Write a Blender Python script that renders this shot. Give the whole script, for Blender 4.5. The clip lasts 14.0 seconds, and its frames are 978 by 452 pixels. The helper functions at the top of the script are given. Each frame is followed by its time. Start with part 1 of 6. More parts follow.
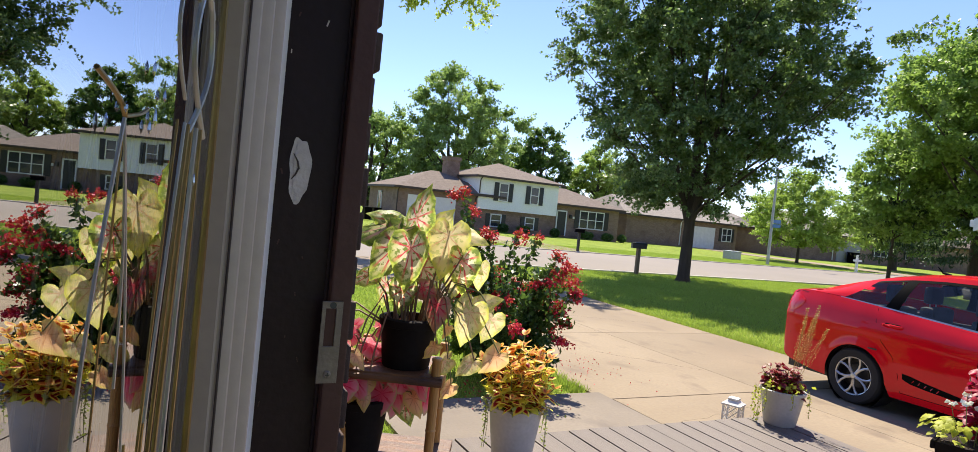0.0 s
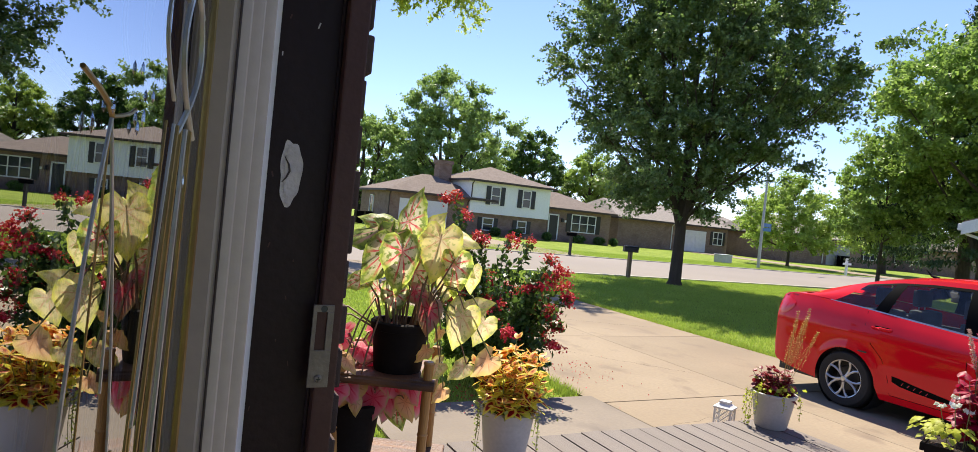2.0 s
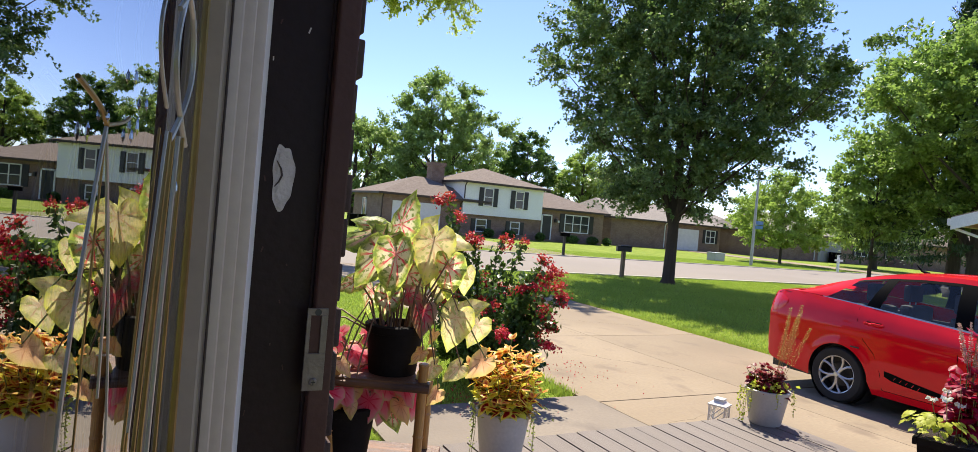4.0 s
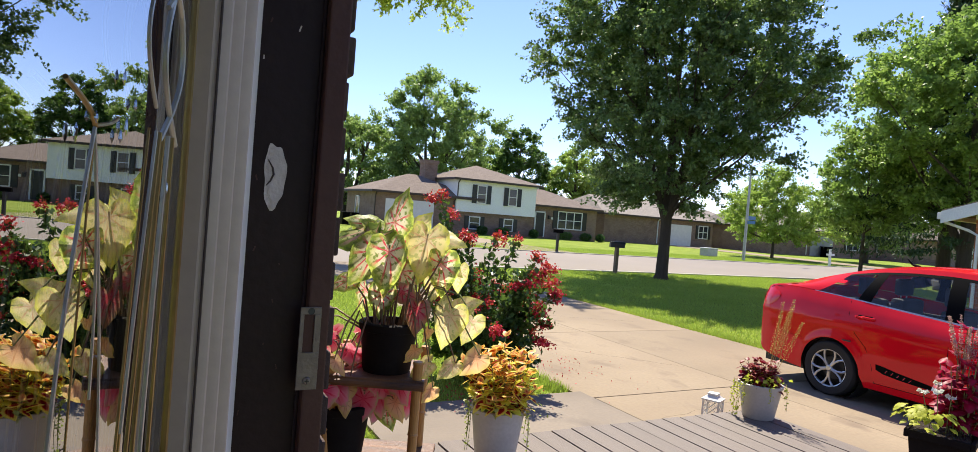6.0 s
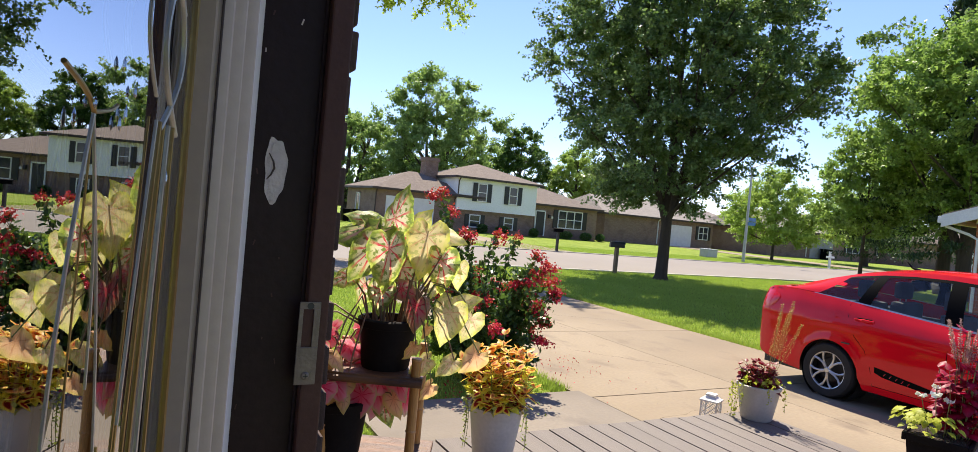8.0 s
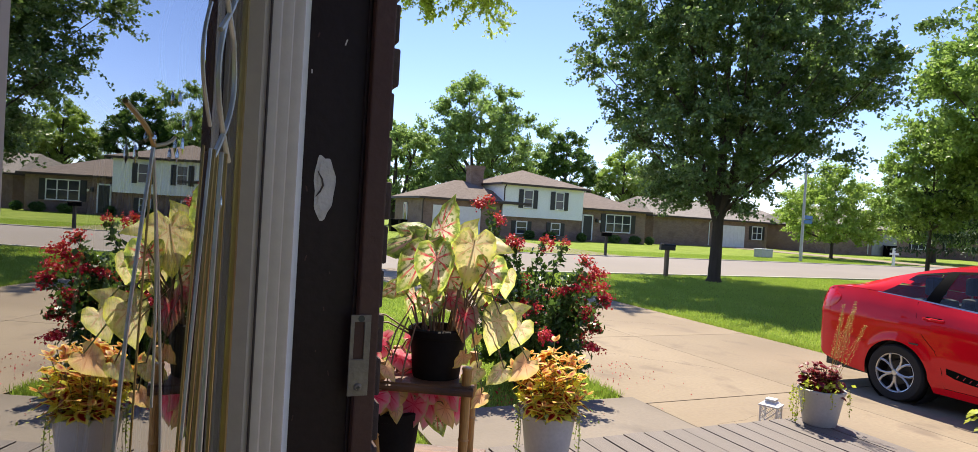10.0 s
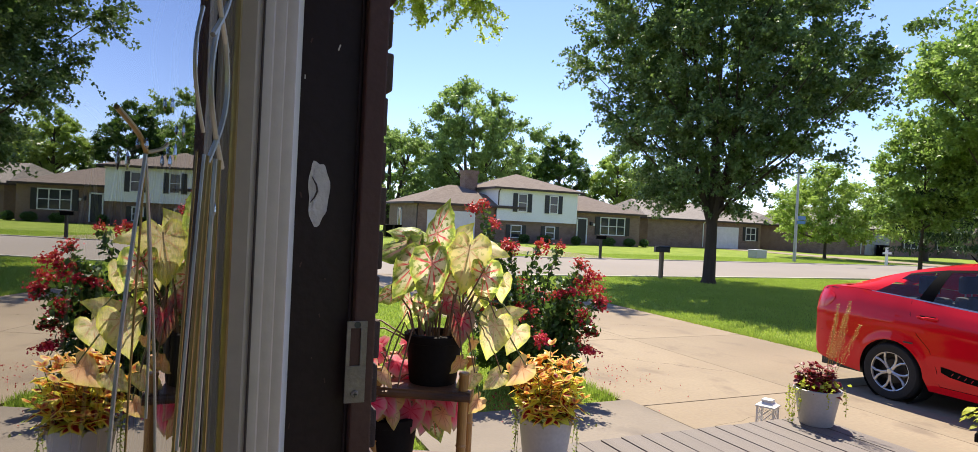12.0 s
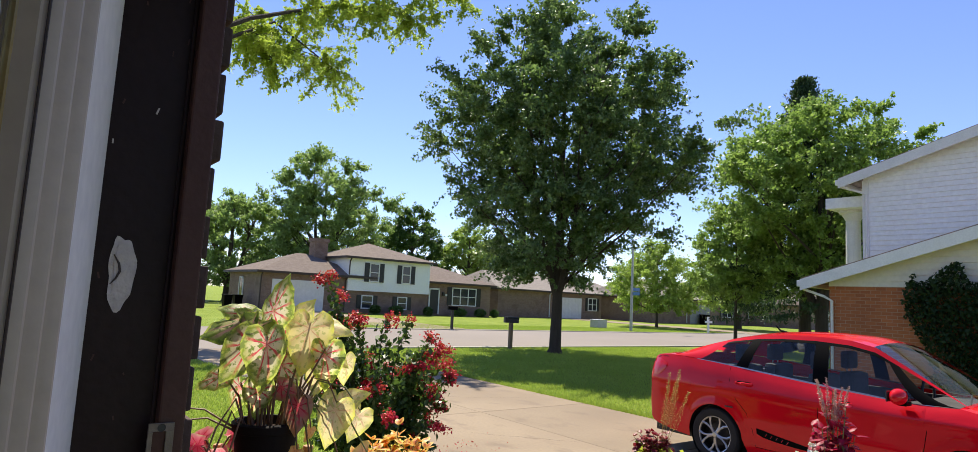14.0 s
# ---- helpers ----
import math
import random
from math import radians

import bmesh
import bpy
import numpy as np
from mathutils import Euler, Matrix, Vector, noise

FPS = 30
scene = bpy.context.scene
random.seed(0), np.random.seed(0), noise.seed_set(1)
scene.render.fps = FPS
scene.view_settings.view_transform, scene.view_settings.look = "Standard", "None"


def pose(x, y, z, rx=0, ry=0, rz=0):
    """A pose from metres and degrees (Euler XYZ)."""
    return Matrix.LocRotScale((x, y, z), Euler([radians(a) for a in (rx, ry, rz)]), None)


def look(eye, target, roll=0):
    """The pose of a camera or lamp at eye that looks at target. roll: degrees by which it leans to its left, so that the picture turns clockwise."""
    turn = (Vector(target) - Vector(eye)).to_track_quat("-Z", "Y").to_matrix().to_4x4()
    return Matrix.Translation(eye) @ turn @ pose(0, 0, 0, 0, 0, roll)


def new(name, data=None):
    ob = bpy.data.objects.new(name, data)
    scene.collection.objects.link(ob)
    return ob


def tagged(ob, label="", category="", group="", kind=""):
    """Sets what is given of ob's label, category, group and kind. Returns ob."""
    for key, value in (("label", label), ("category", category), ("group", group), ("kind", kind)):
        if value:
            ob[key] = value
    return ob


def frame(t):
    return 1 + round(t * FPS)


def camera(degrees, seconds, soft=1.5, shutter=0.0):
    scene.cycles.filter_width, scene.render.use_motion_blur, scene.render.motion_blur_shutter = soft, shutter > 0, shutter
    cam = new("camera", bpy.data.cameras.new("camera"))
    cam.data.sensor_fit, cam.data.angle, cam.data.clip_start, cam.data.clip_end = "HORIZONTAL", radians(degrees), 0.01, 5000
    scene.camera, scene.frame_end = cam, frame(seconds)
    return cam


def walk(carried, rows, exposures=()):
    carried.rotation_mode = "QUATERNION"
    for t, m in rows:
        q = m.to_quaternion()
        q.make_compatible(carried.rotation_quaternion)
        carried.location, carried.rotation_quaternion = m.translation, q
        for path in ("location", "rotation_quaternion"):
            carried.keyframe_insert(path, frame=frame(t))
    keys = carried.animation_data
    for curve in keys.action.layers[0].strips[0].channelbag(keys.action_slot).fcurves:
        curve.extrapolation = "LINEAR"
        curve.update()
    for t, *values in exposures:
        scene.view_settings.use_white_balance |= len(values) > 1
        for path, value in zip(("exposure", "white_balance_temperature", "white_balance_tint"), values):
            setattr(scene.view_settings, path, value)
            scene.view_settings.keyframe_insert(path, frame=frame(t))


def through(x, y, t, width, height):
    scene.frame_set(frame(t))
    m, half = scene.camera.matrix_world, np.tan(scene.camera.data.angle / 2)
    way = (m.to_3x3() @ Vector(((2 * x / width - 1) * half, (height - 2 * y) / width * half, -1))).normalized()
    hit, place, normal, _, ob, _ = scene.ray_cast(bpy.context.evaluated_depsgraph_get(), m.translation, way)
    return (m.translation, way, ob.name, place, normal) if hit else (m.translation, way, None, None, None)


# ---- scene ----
cam = camera(75.0, 14.0, soft=0.3)
PATH = [
    (0, (0.013, 0.045, 1.717), (0.896, 1.839, 1.669), 5.8),
    (0.5, (0.013, 0.043, 1.718), (0.896, 1.837, 1.671), 4.9),
    (1, (0.014, 0.046, 1.717), (0.904, 1.837, 1.674), 5.3),
    (1.5, (0.014, 0.045, 1.717), (0.91, 1.833, 1.678), 5.3),
    (2, (0.014, 0.047, 1.716), (0.918, 1.83, 1.682), 5.8),
    (2.5, (0.013, 0.046, 1.715), (0.925, 1.826, 1.687), 5.7),
    (3, (0.012, 0.04, 1.717), (0.923, 1.82, 1.69), 5.1),
    (5.5, (0.013, 0.041, 1.716), (0.953, 1.806, 1.685), 5.1),
    (6, (0.013, 0.039, 1.717), (0.954, 1.803, 1.682), 4.6),
    (6.5, (0.015, 0.044, 1.717), (0.953, 1.809, 1.679), 4.5),
    (7, (0.015, 0.045, 1.715), (0.946, 1.815, 1.676), 5.0),
    (7.5, (0.014, 0.043, 1.715), (0.949, 1.81, 1.674), 5.3),
    (8, (0.014, 0.043, 1.714), (0.955, 1.807, 1.674), 5.3),
    (8.5, (0.015, 0.044, 1.715), (0.923, 1.826, 1.672), 4.8),
    (9, (0.015, 0.039, 1.718), (0.839, 1.86, 1.672), 4.1),
    (11.5, (0.013, 0.036, 1.72), (0.827, 1.863, 1.703), 3.0),
    (12, (0.014, 0.041, 1.719), (0.837, 1.864, 1.703), 2.8),
    (12.5, (0.016, 0.042, 1.721), (0.852, 1.859, 1.697), 1.6),
    (13, (0.026, 0.055, 1.725), (0.966, 1.82, 1.701), 0.8),
    (13.5, (0.019, 0.047, 1.733), (0.837, 1.867, 1.876), 3.7),
    (14, (0.049, 0.069, 1.741), (1.248, 1.653, 1.967), 3.0),
]
walk(cam, [(t, look(eye, target, roll)) for t, eye, target, roll in PATH], exposures=[(0.0, 1.06), (12.8, 1.06), (13.5, 1.06), (14.0, 0.82)])

# ---- light ----
SUN_AZ, SUN_EL = radians(27), radians(58)
world = bpy.data.worlds.new("sky")
scene.world = world
world.use_nodes = True
wn = world.node_tree.nodes
sky = wn.new("ShaderNodeTexSky")
sky.sky_type = "NISHITA"
sky.sun_disc = False
sky.sun_elevation, sky.sun_rotation = SUN_EL, SUN_AZ
sky.altitude = 800
sky.air_density, sky.dust_density, sky.ozone_density = 1.0, 0.0, 3.0
hue = wn.new("ShaderNodeMix")
hue.data_type, hue.blend_type = "RGBA", "MULTIPLY"
hue.inputs[0].default_value = 1.0
hue.inputs[7].default_value = (0.80, 0.755, 0.925, 1)
world.node_tree.links.new(sky.outputs[0], hue.inputs[6])
world.node_tree.links.new(hue.outputs[2], wn["Background"].inputs[0])
wn["Background"].inputs[1].default_value = 0.122
sun = new("sun", bpy.data.lights.new("sun", "SUN"))
sun.data.energy, sun.data.angle, sun.data.color = 4.5, radians(0.53), (1.0, 0.915, 0.765)
sun_dir = Vector((math.sin(SUN_AZ) * math.cos(SUN_EL), math.cos(SUN_AZ) * math.cos(SUN_EL), math.sin(SUN_EL)))
sun.matrix_world = look(sun_dir * 60, (0, 0, 0))


# ---- materials ----
def nodes_of(name):
    m = bpy.data.materials.new(name)
    m.use_nodes = True
    nt = m.node_tree
    return m, nt, nt.nodes["Principled BSDF"]


def mixc(nt, fac, a, b):
    n = nt.nodes.new("ShaderNodeMix")
    n.data_type = "RGBA"
    for sock, v in ((n.inputs[0], fac), (n.inputs[6], a), (n.inputs[7], b)):
        if isinstance(v, bpy.types.NodeSocket):
            nt.links.new(v, sock)
        else:
            sock.default_value = v if isinstance(v, (int, float)) else (*v[:3], 1)
    return n.outputs[2]


def noise_fac(nt, scale, lo=0.35, hi=0.65, detail=4, coord="Object", stretch=(1, 1, 1)):
    tc = nt.nodes.new("ShaderNodeTexCoord")
    mp = nt.nodes.new("ShaderNodeMapping")
    mp.inputs["Scale"].default_value = stretch
    nt.links.new(tc.outputs[coord], mp.inputs[0])
    n = nt.nodes.new("ShaderNodeTexNoise")
    n.inputs["Scale"].default_value, n.inputs["Detail"].default_value = scale, detail
    nt.links.new(mp.outputs[0], n.inputs["Vector"])
    r = nt.nodes.new("ShaderNodeMapRange")
    r.inputs[1].default_value, r.inputs[2].default_value = lo, hi
    nt.links.new(n.outputs[0], r.inputs[0])
    return r.outputs[0]


def bump(nt, bsdf, fac, strength, dist=0.01):
    b = nt.nodes.new("ShaderNodeBump")
    b.inputs["Strength"].default_value, b.inputs["Distance"].default_value = strength, dist
    nt.links.new(fac, b.inputs["Height"])
    nt.links.new(b.outputs[0], bsdf.inputs["Normal"])


def surface(name, a, b, big=1.5, fine=60, rough=0.8, metal=0.0, rel=0.3, dist=0.004, stretch=(1, 1, 1), c=None, spec=0.5, vary=0.0, blotch=None):
    """A weathered opaque surface: two colours mixed at two scales, and fine relief."""
    m, nt, p = nodes_of(name)
    f1, f2 = noise_fac(nt, big, stretch=stretch), noise_fac(nt, fine, 0.3, 0.7, 3, stretch=stretch)
    col = mixc(nt, f1, a, b)
    dark = tuple(v * 0.72 for v in a) if c is None else c
    half = nt.nodes.new("ShaderNodeMath")
    half.operation = "MULTIPLY"
    half.inputs[1].default_value = 0.45
    nt.links.new(f2, half.inputs[0])
    col = mixc(nt, half.outputs[0], col, dark)
    if blotch:
        col = mixc(nt, noise_fac(nt, 1.7, 0.56, 0.74, 6, stretch=(1.6, 1, 1)), col, blotch)
    if vary:
        oi = nt.nodes.new("ShaderNodeObjectInfo")
        hs = nt.nodes.new("ShaderNodeHueSaturation")
        r = nt.nodes.new("ShaderNodeMapRange")
        r.inputs[3].default_value, r.inputs[4].default_value = 1 - vary, 1 + vary
        nt.links.new(oi.outputs["Random"], r.inputs[0])
        nt.links.new(r.outputs[0], hs.inputs["Value"])
        nt.links.new(col, hs.inputs["Color"])
        col = hs.outputs[0]
    nt.links.new(col, p.inputs["Base Color"])
    p.inputs["Roughness"].default_value, p.inputs["Metallic"].default_value = rough, metal
    p.inputs["Specular IOR Level"].default_value = spec
    if rel:
        bump(nt, p, f2, rel, dist)
    return m


def leafy(name, a, b, c, through=0.35, rough=0.5):
    """Leaves: hue by leaf, light shining through."""
    m, nt, p = nodes_of(name)
    g = nt.nodes.new("ShaderNodeNewGeometry")
    col = mixc(nt, g.outputs["Random Per Island"], a, b)
    col = mixc(nt, noise_fac(nt, 0.9), col, c)
    nt.links.new(col, p.inputs["Base Color"])
    p.inputs["Roughness"].default_value = rough
    p.inputs["Specular IOR Level"].default_value = 0.3
    t = nt.nodes.new("ShaderNodeBsdfTranslucent")
    br = mixc(nt, 0.3, col, (0.28, 0.48, 0.06))
    nt.links.new(br, t.inputs[0])
    mx = nt.nodes.new("ShaderNodeMixShader")
    mx.inputs[0].default_value = through
    nt.links.new(p.outputs[0], mx.inputs[1])
    nt.links.new(t.outputs[0], mx.inputs[2])
    nt.links.new(mx.outputs[0], nt.nodes["Material Output"].inputs[0])
    return m


def glass(name, tint=(1, 1, 1), ior=1.5, rough=0.0, clear=0.9):
    """A pane: clear, with a mirror gloss that grows to grazing angles."""
    m, nt, p = nodes_of(name)
    tr = nt.nodes.new("ShaderNodeBsdfTransparent")
    tr.inputs[0].default_value = (*[clear * v for v in tint], 1)
    gl = nt.nodes.new("ShaderNodeBsdfGlossy")
    gl.inputs["Roughness"].default_value = rough
    gl.inputs["Color"].default_value = (0.97, 0.97, 0.96, 1)
    fr = nt.nodes.new("ShaderNodeFresnel")
    fr.inputs[0].default_value = ior
    mx = nt.nodes.new("ShaderNodeMixShader")
    nt.links.new(fr.outputs[0], mx.inputs[0])
    nt.links.new(tr.outputs[0], mx.inputs[1])
    nt.links.new(gl.outputs[0], mx.inputs[2])
    nt.links.new(mx.outputs[0], nt.nodes["Material Output"].inputs[0])
    return m


M_GRASS = surface("grass_ground", (0.21, 0.28, 0.036), (0.30, 0.36, 0.06), 0.5, 25, 0.9, rel=0.8, dist=0.04, c=(0.10, 0.17, 0.02), spec=0.1)
M_BLADE = leafy("grass_blades", (0.25, 0.35, 0.045), (0.58, 0.64, 0.13), (0.34, 0.43, 0.065), 0.45)
M_CONC = surface("concrete", (0.30, 0.235, 0.155), (0.225, 0.172, 0.113), 0.45, 26, 0.9, rel=0.3, c=(0.21, 0.155, 0.105), vary=0.06, blotch=(0.19, 0.142, 0.098))
M_WALKCONC = surface("grey_concrete", (0.25, 0.207, 0.162), (0.18, 0.148, 0.117), 0.8, 34, 0.9, rel=0.3, vary=0.03, blotch=(0.17, 0.14, 0.115))
M_ROAD = surface("road_surface", (0.25, 0.213, 0.18), (0.212, 0.18, 0.153), 0.12, 20, 0.9, rel=0.3)
M_KERB = surface("kerb_concrete", (0.45, 0.42, 0.37), (0.37, 0.34, 0.30), 0.8, 30, 0.9)
M_DECK = surface("deck_paint", (0.160, 0.126, 0.106), (0.122, 0.096, 0.081), 1.2, 45, 0.6, rel=0.35, stretch=(6, 0.6, 6), vary=0.07)
M_DIRT = surface("soil", (0.035, 0.022, 0.014), (0.06, 0.04, 0.025), 8, 80, 1.0, rel=1.0, dist=0.02)
M_BRICK = surface("dark_brown_brick", (0.055, 0.032, 0.025), (0.08, 0.05, 0.04), 4, 50, 0.9, rel=0.5, vary=0.2)
def brickwork(name, a, b, mortar):
    """Coursed bricks on walls that stand along x or y."""
    m, nt, pr = nodes_of(name)
    tc = nt.nodes.new("ShaderNodeTexCoord")
    sp = nt.nodes.new("ShaderNodeSeparateXYZ")
    ad = nt.nodes.new("ShaderNodeMath")
    cb = nt.nodes.new("ShaderNodeCombineXYZ")
    br = nt.nodes.new("ShaderNodeTexBrick")
    nt.links.new(tc.outputs["Object"], sp.inputs[0])
    nt.links.new(sp.outputs[0], ad.inputs[0])
    nt.links.new(sp.outputs[1], ad.inputs[1])
    nt.links.new(ad.outputs[0], cb.inputs[0])
    nt.links.new(sp.outputs[2], cb.inputs[1])
    nt.links.new(cb.outputs[0], br.inputs["Vector"])
    for k, v in (("Scale", 1.0), ("Brick Width", 0.213), ("Row Height", 0.076), ("Mortar Size", 0.006), ("Bias", 0.0)):
        br.inputs[k].default_value = v
    for k, v in (("Color1", a), ("Color2", b), ("Mortar", mortar)):
        br.inputs[k].default_value = (*v, 1)
    dark = tuple(v * 0.6 for v in a)
    col = mixc(nt, noise_fac(nt, 1.2, 0.5, 0.9), br.outputs[0], dark)
    nt.links.new(col, pr.inputs["Base Color"])
    pr.inputs["Roughness"].default_value = 0.9
    bump(nt, pr, br.outputs["Fac"], -0.5, 0.008)
    return m


M_BRICKFAR = brickwork("brown_brickwork", (0.17, 0.10, 0.072), (0.24, 0.15, 0.11), (0.30, 0.25, 0.21))
M_BRICKRED = brickwork("orange_brickwork", (0.42, 0.135, 0.048), (0.31, 0.095, 0.035), (0.38, 0.23, 0.15))
M_MORTAR = surface("mortar", (0.30, 0.25, 0.21), (0.24, 0.2, 0.17), 5, 90, 1.0)
M_SIDING = surface("white_siding", (0.88, 0.88, 0.87), (0.83, 0.83, 0.82), 0.5, 12, 0.6, rel=0.05)
M_CREAM = surface("cream_siding", (0.72, 0.68, 0.56), (0.66, 0.62, 0.5), 0.5, 12, 0.6, rel=0.05)
M_WHITE = surface("white_paint", (0.78, 0.77, 0.75), (0.70, 0.69, 0.67), 3, 30, 0.5, rel=0.06)
M_SHINGLE = surface("brown_shingle", (0.20, 0.155, 0.125), (0.145, 0.11, 0.09), 3, 22, 0.95, rel=0.6, dist=0.02, stretch=(1, 1, 3))
M_SHINGLEG = surface("grey_shingle", (0.30, 0.26, 0.22), (0.22, 0.19, 0.165), 3, 22, 0.95, rel=0.6, dist=0.02, stretch=(1, 1, 3))
M_TRIMBROWN = surface("dark_trim", (0.045, 0.028, 0.022), (0.06, 0.04, 0.03), 3, 30, 0.6)
M_BLACK = surface("black_paint", (0.012, 0.012, 0.013), (0.02, 0.02, 0.022), 4, 60, 0.45, rel=0.1)
M_DARKGLASS = surface("dark_window", (0.03, 0.035, 0.04), (0.05, 0.055, 0.06), 0.8, 9, 0.08, rel=0)
M_BARK = surface("bark", (0.075, 0.055, 0.04), (0.11, 0.085, 0.06), 3, 30, 0.95, rel=1.0, dist=0.03, stretch=(3, 3, 0.5))
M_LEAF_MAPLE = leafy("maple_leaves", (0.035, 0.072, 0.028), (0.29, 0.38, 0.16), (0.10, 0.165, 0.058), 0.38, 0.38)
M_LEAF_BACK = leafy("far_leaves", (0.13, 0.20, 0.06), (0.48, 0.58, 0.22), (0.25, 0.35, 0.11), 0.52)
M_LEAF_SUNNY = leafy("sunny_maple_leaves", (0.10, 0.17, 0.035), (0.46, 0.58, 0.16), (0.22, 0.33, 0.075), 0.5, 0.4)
M_LEAF_DARK = leafy("dark_leaves", (0.06, 0.12, 0.025), (0.10, 0.17, 0.035), (0.07, 0.14, 0.03), 0.35)
M_LEAF_LIGHT = leafy("light_leaves", (0.26, 0.36, 0.06), (0.50, 0.60, 0.15), (0.34, 0.44, 0.09), 0.5)
M_LEAF_LOCUST = leafy("locust_leaves", (0.34, 0.42, 0.05), (0.60, 0.66, 0.12), (0.42, 0.50, 0.08), 0.6)
M_NEEDLE = leafy("needles", (0.022, 0.05, 0.022), (0.04, 0.075, 0.03), (0.03, 0.06, 0.025), 0.1)
M_IVY = leafy("ivy_leaves", (0.010, 0.026, 0.008), (0.022, 0.048, 0.013), (0.015, 0.034, 0.01), 0.15, 0.7)
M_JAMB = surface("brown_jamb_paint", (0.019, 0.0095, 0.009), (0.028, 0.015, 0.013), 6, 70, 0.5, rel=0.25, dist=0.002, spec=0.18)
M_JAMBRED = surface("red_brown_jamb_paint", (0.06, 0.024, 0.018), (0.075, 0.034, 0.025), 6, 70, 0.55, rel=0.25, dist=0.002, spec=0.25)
M_PUTTY = surface("filler", (0.50, 0.44, 0.40), (0.60, 0.54, 0.50), 25, 90, 0.85, rel=0.5, c=(0.35, 0.3, 0.27))
M_STEEL = surface("worn_steel", (0.20, 0.165, 0.14), (0.14, 0.115, 0.10), 30, 120, 0.5, 0.6, rel=0.15)
M_DOORWHITE = surface("door_paint", (0.90, 0.85, 0.80), (0.85, 0.80, 0.75), 2, 40, 0.45, rel=0.05)
M_MOULD = surface("moulding_paint", (0.50, 0.41, 0.33), (0.42, 0.34, 0.27), 3, 60, 0.45, rel=0.05)
M_BRASS = surface("aged_brass_came", (0.48, 0.33, 0.12), (0.34, 0.23, 0.085), 20, 80, 0.35, 0.8, rel=0.1)
M_CAME = surface("grey_came", (0.62, 0.60, 0.52), (0.5, 0.48, 0.42), 20, 80, 0.35, 0.6, rel=0.1)
M_PANE = glass("door_pane", (0.95, 1.0, 0.98), 8.5)
M_BEVEL = glass("bevelled_glass", (0.8, 0.92, 0.97), 4.0, 0.05)
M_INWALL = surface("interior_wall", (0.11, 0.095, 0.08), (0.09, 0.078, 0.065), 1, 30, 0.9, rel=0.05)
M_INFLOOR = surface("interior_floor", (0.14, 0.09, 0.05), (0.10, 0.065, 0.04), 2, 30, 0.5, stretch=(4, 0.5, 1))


# ---- mesh helpers ----
def part(name, bm, material, parent=None, label=""):
    """Links a bmesh as one mesh object under a thing or a part."""
    me = bpy.data.meshes.new(name)
    bm.to_mesh(me)
    bm.free()
    me.materials.append(material)
    ob = new(name, me)
    ob.parent = parent
    if label:
        ob["label"] = label
    return ob


def thing(name, label, category, at=(0, 0, 0), turn=0, group="", kind=""):
    e = new(name)
    e.matrix_world = pose(*at, 0, 0, turn)
    return tagged(e, label, category, group, kind)


def smooth(ob, angle=40):
    for p in ob.data.polygons:
        p.use_smooth = True
    ob.data.set_sharp_from_angle(angle=radians(angle))
    return ob


def box(x0, x1, y0, y1, z0, z1, bevel=0.0, bm=None):
    own = bmesh.new()
    bmesh.ops.create_cube(own, size=1)
    for v in own.verts:
        v.co = Vector((x0 + (v.co.x + 0.5) * (x1 - x0), y0 + (v.co.y + 0.5) * (y1 - y0), z0 + (v.co.z + 0.5) * (z1 - z0)))
    if bevel:
        bmesh.ops.bevel(own, geom=own.edges[:], offset=bevel, segments=2, affect="EDGES", profile=0.6)
    if bm is None:
        return own
    return join(bm, own)


def join(bm, own, m=None):
    if m is not None:
        bmesh.ops.transform(own, matrix=m, verts=own.verts)
    me = bpy.data.meshes.new("tmp")
    own.to_mesh(me)
    own.free()
    bm.from_mesh(me)
    bpy.data.meshes.remove(me)
    return bm


def lathe(profile, n=32, bm=None, close=False):
    """Turns (radius, height) pairs round z."""
    own = bmesh.new()
    rings = []
    for r, z in profile:
        rings.append([own.verts.new((r * math.cos(2 * math.pi * i / n), r * math.sin(2 * math.pi * i / n), z)) for i in range(n)])
    for a, b in zip(rings, rings[1:]):
        for i in range(n):
            own.faces.new((a[i], a[(i + 1) % n], b[(i + 1) % n], b[i]))
    if close:
        own.faces.new(list(reversed(rings[0])))
        own.faces.new(rings[-1])
    return own if bm is None else join(bm, own)


def tube(points, radii, n=8, bm=None):
    """A tapered pipe along points."""
    own = bm if bm is not None else bmesh.new()
    pts = [Vector(p) for p in points]
    if isinstance(radii, (int, float)):
        radii = [radii] * len(pts)
    prev = None
    for k, p in enumerate(pts):
        d = (pts[min(k + 1, len(pts) - 1)] - pts[max(k - 1, 0)]).normalized()
        side = d.cross(Vector((0.31, 0.95, 0.07))).normalized()
        up = side.cross(d)
        ring = [own.verts.new(p + radii[k] * (side * math.cos(2 * math.pi * i / n) + up * math.sin(2 * math.pi * i / n))) for i in range(n)]
        if prev:
            for i in range(n):
                own.faces.new((prev[i], prev[(i + 1) % n], ring[(i + 1) % n], ring[i]))
        else:
            own.faces.new(list(reversed(ring)))
        prev = ring
    own.faces.new(prev)
    return own


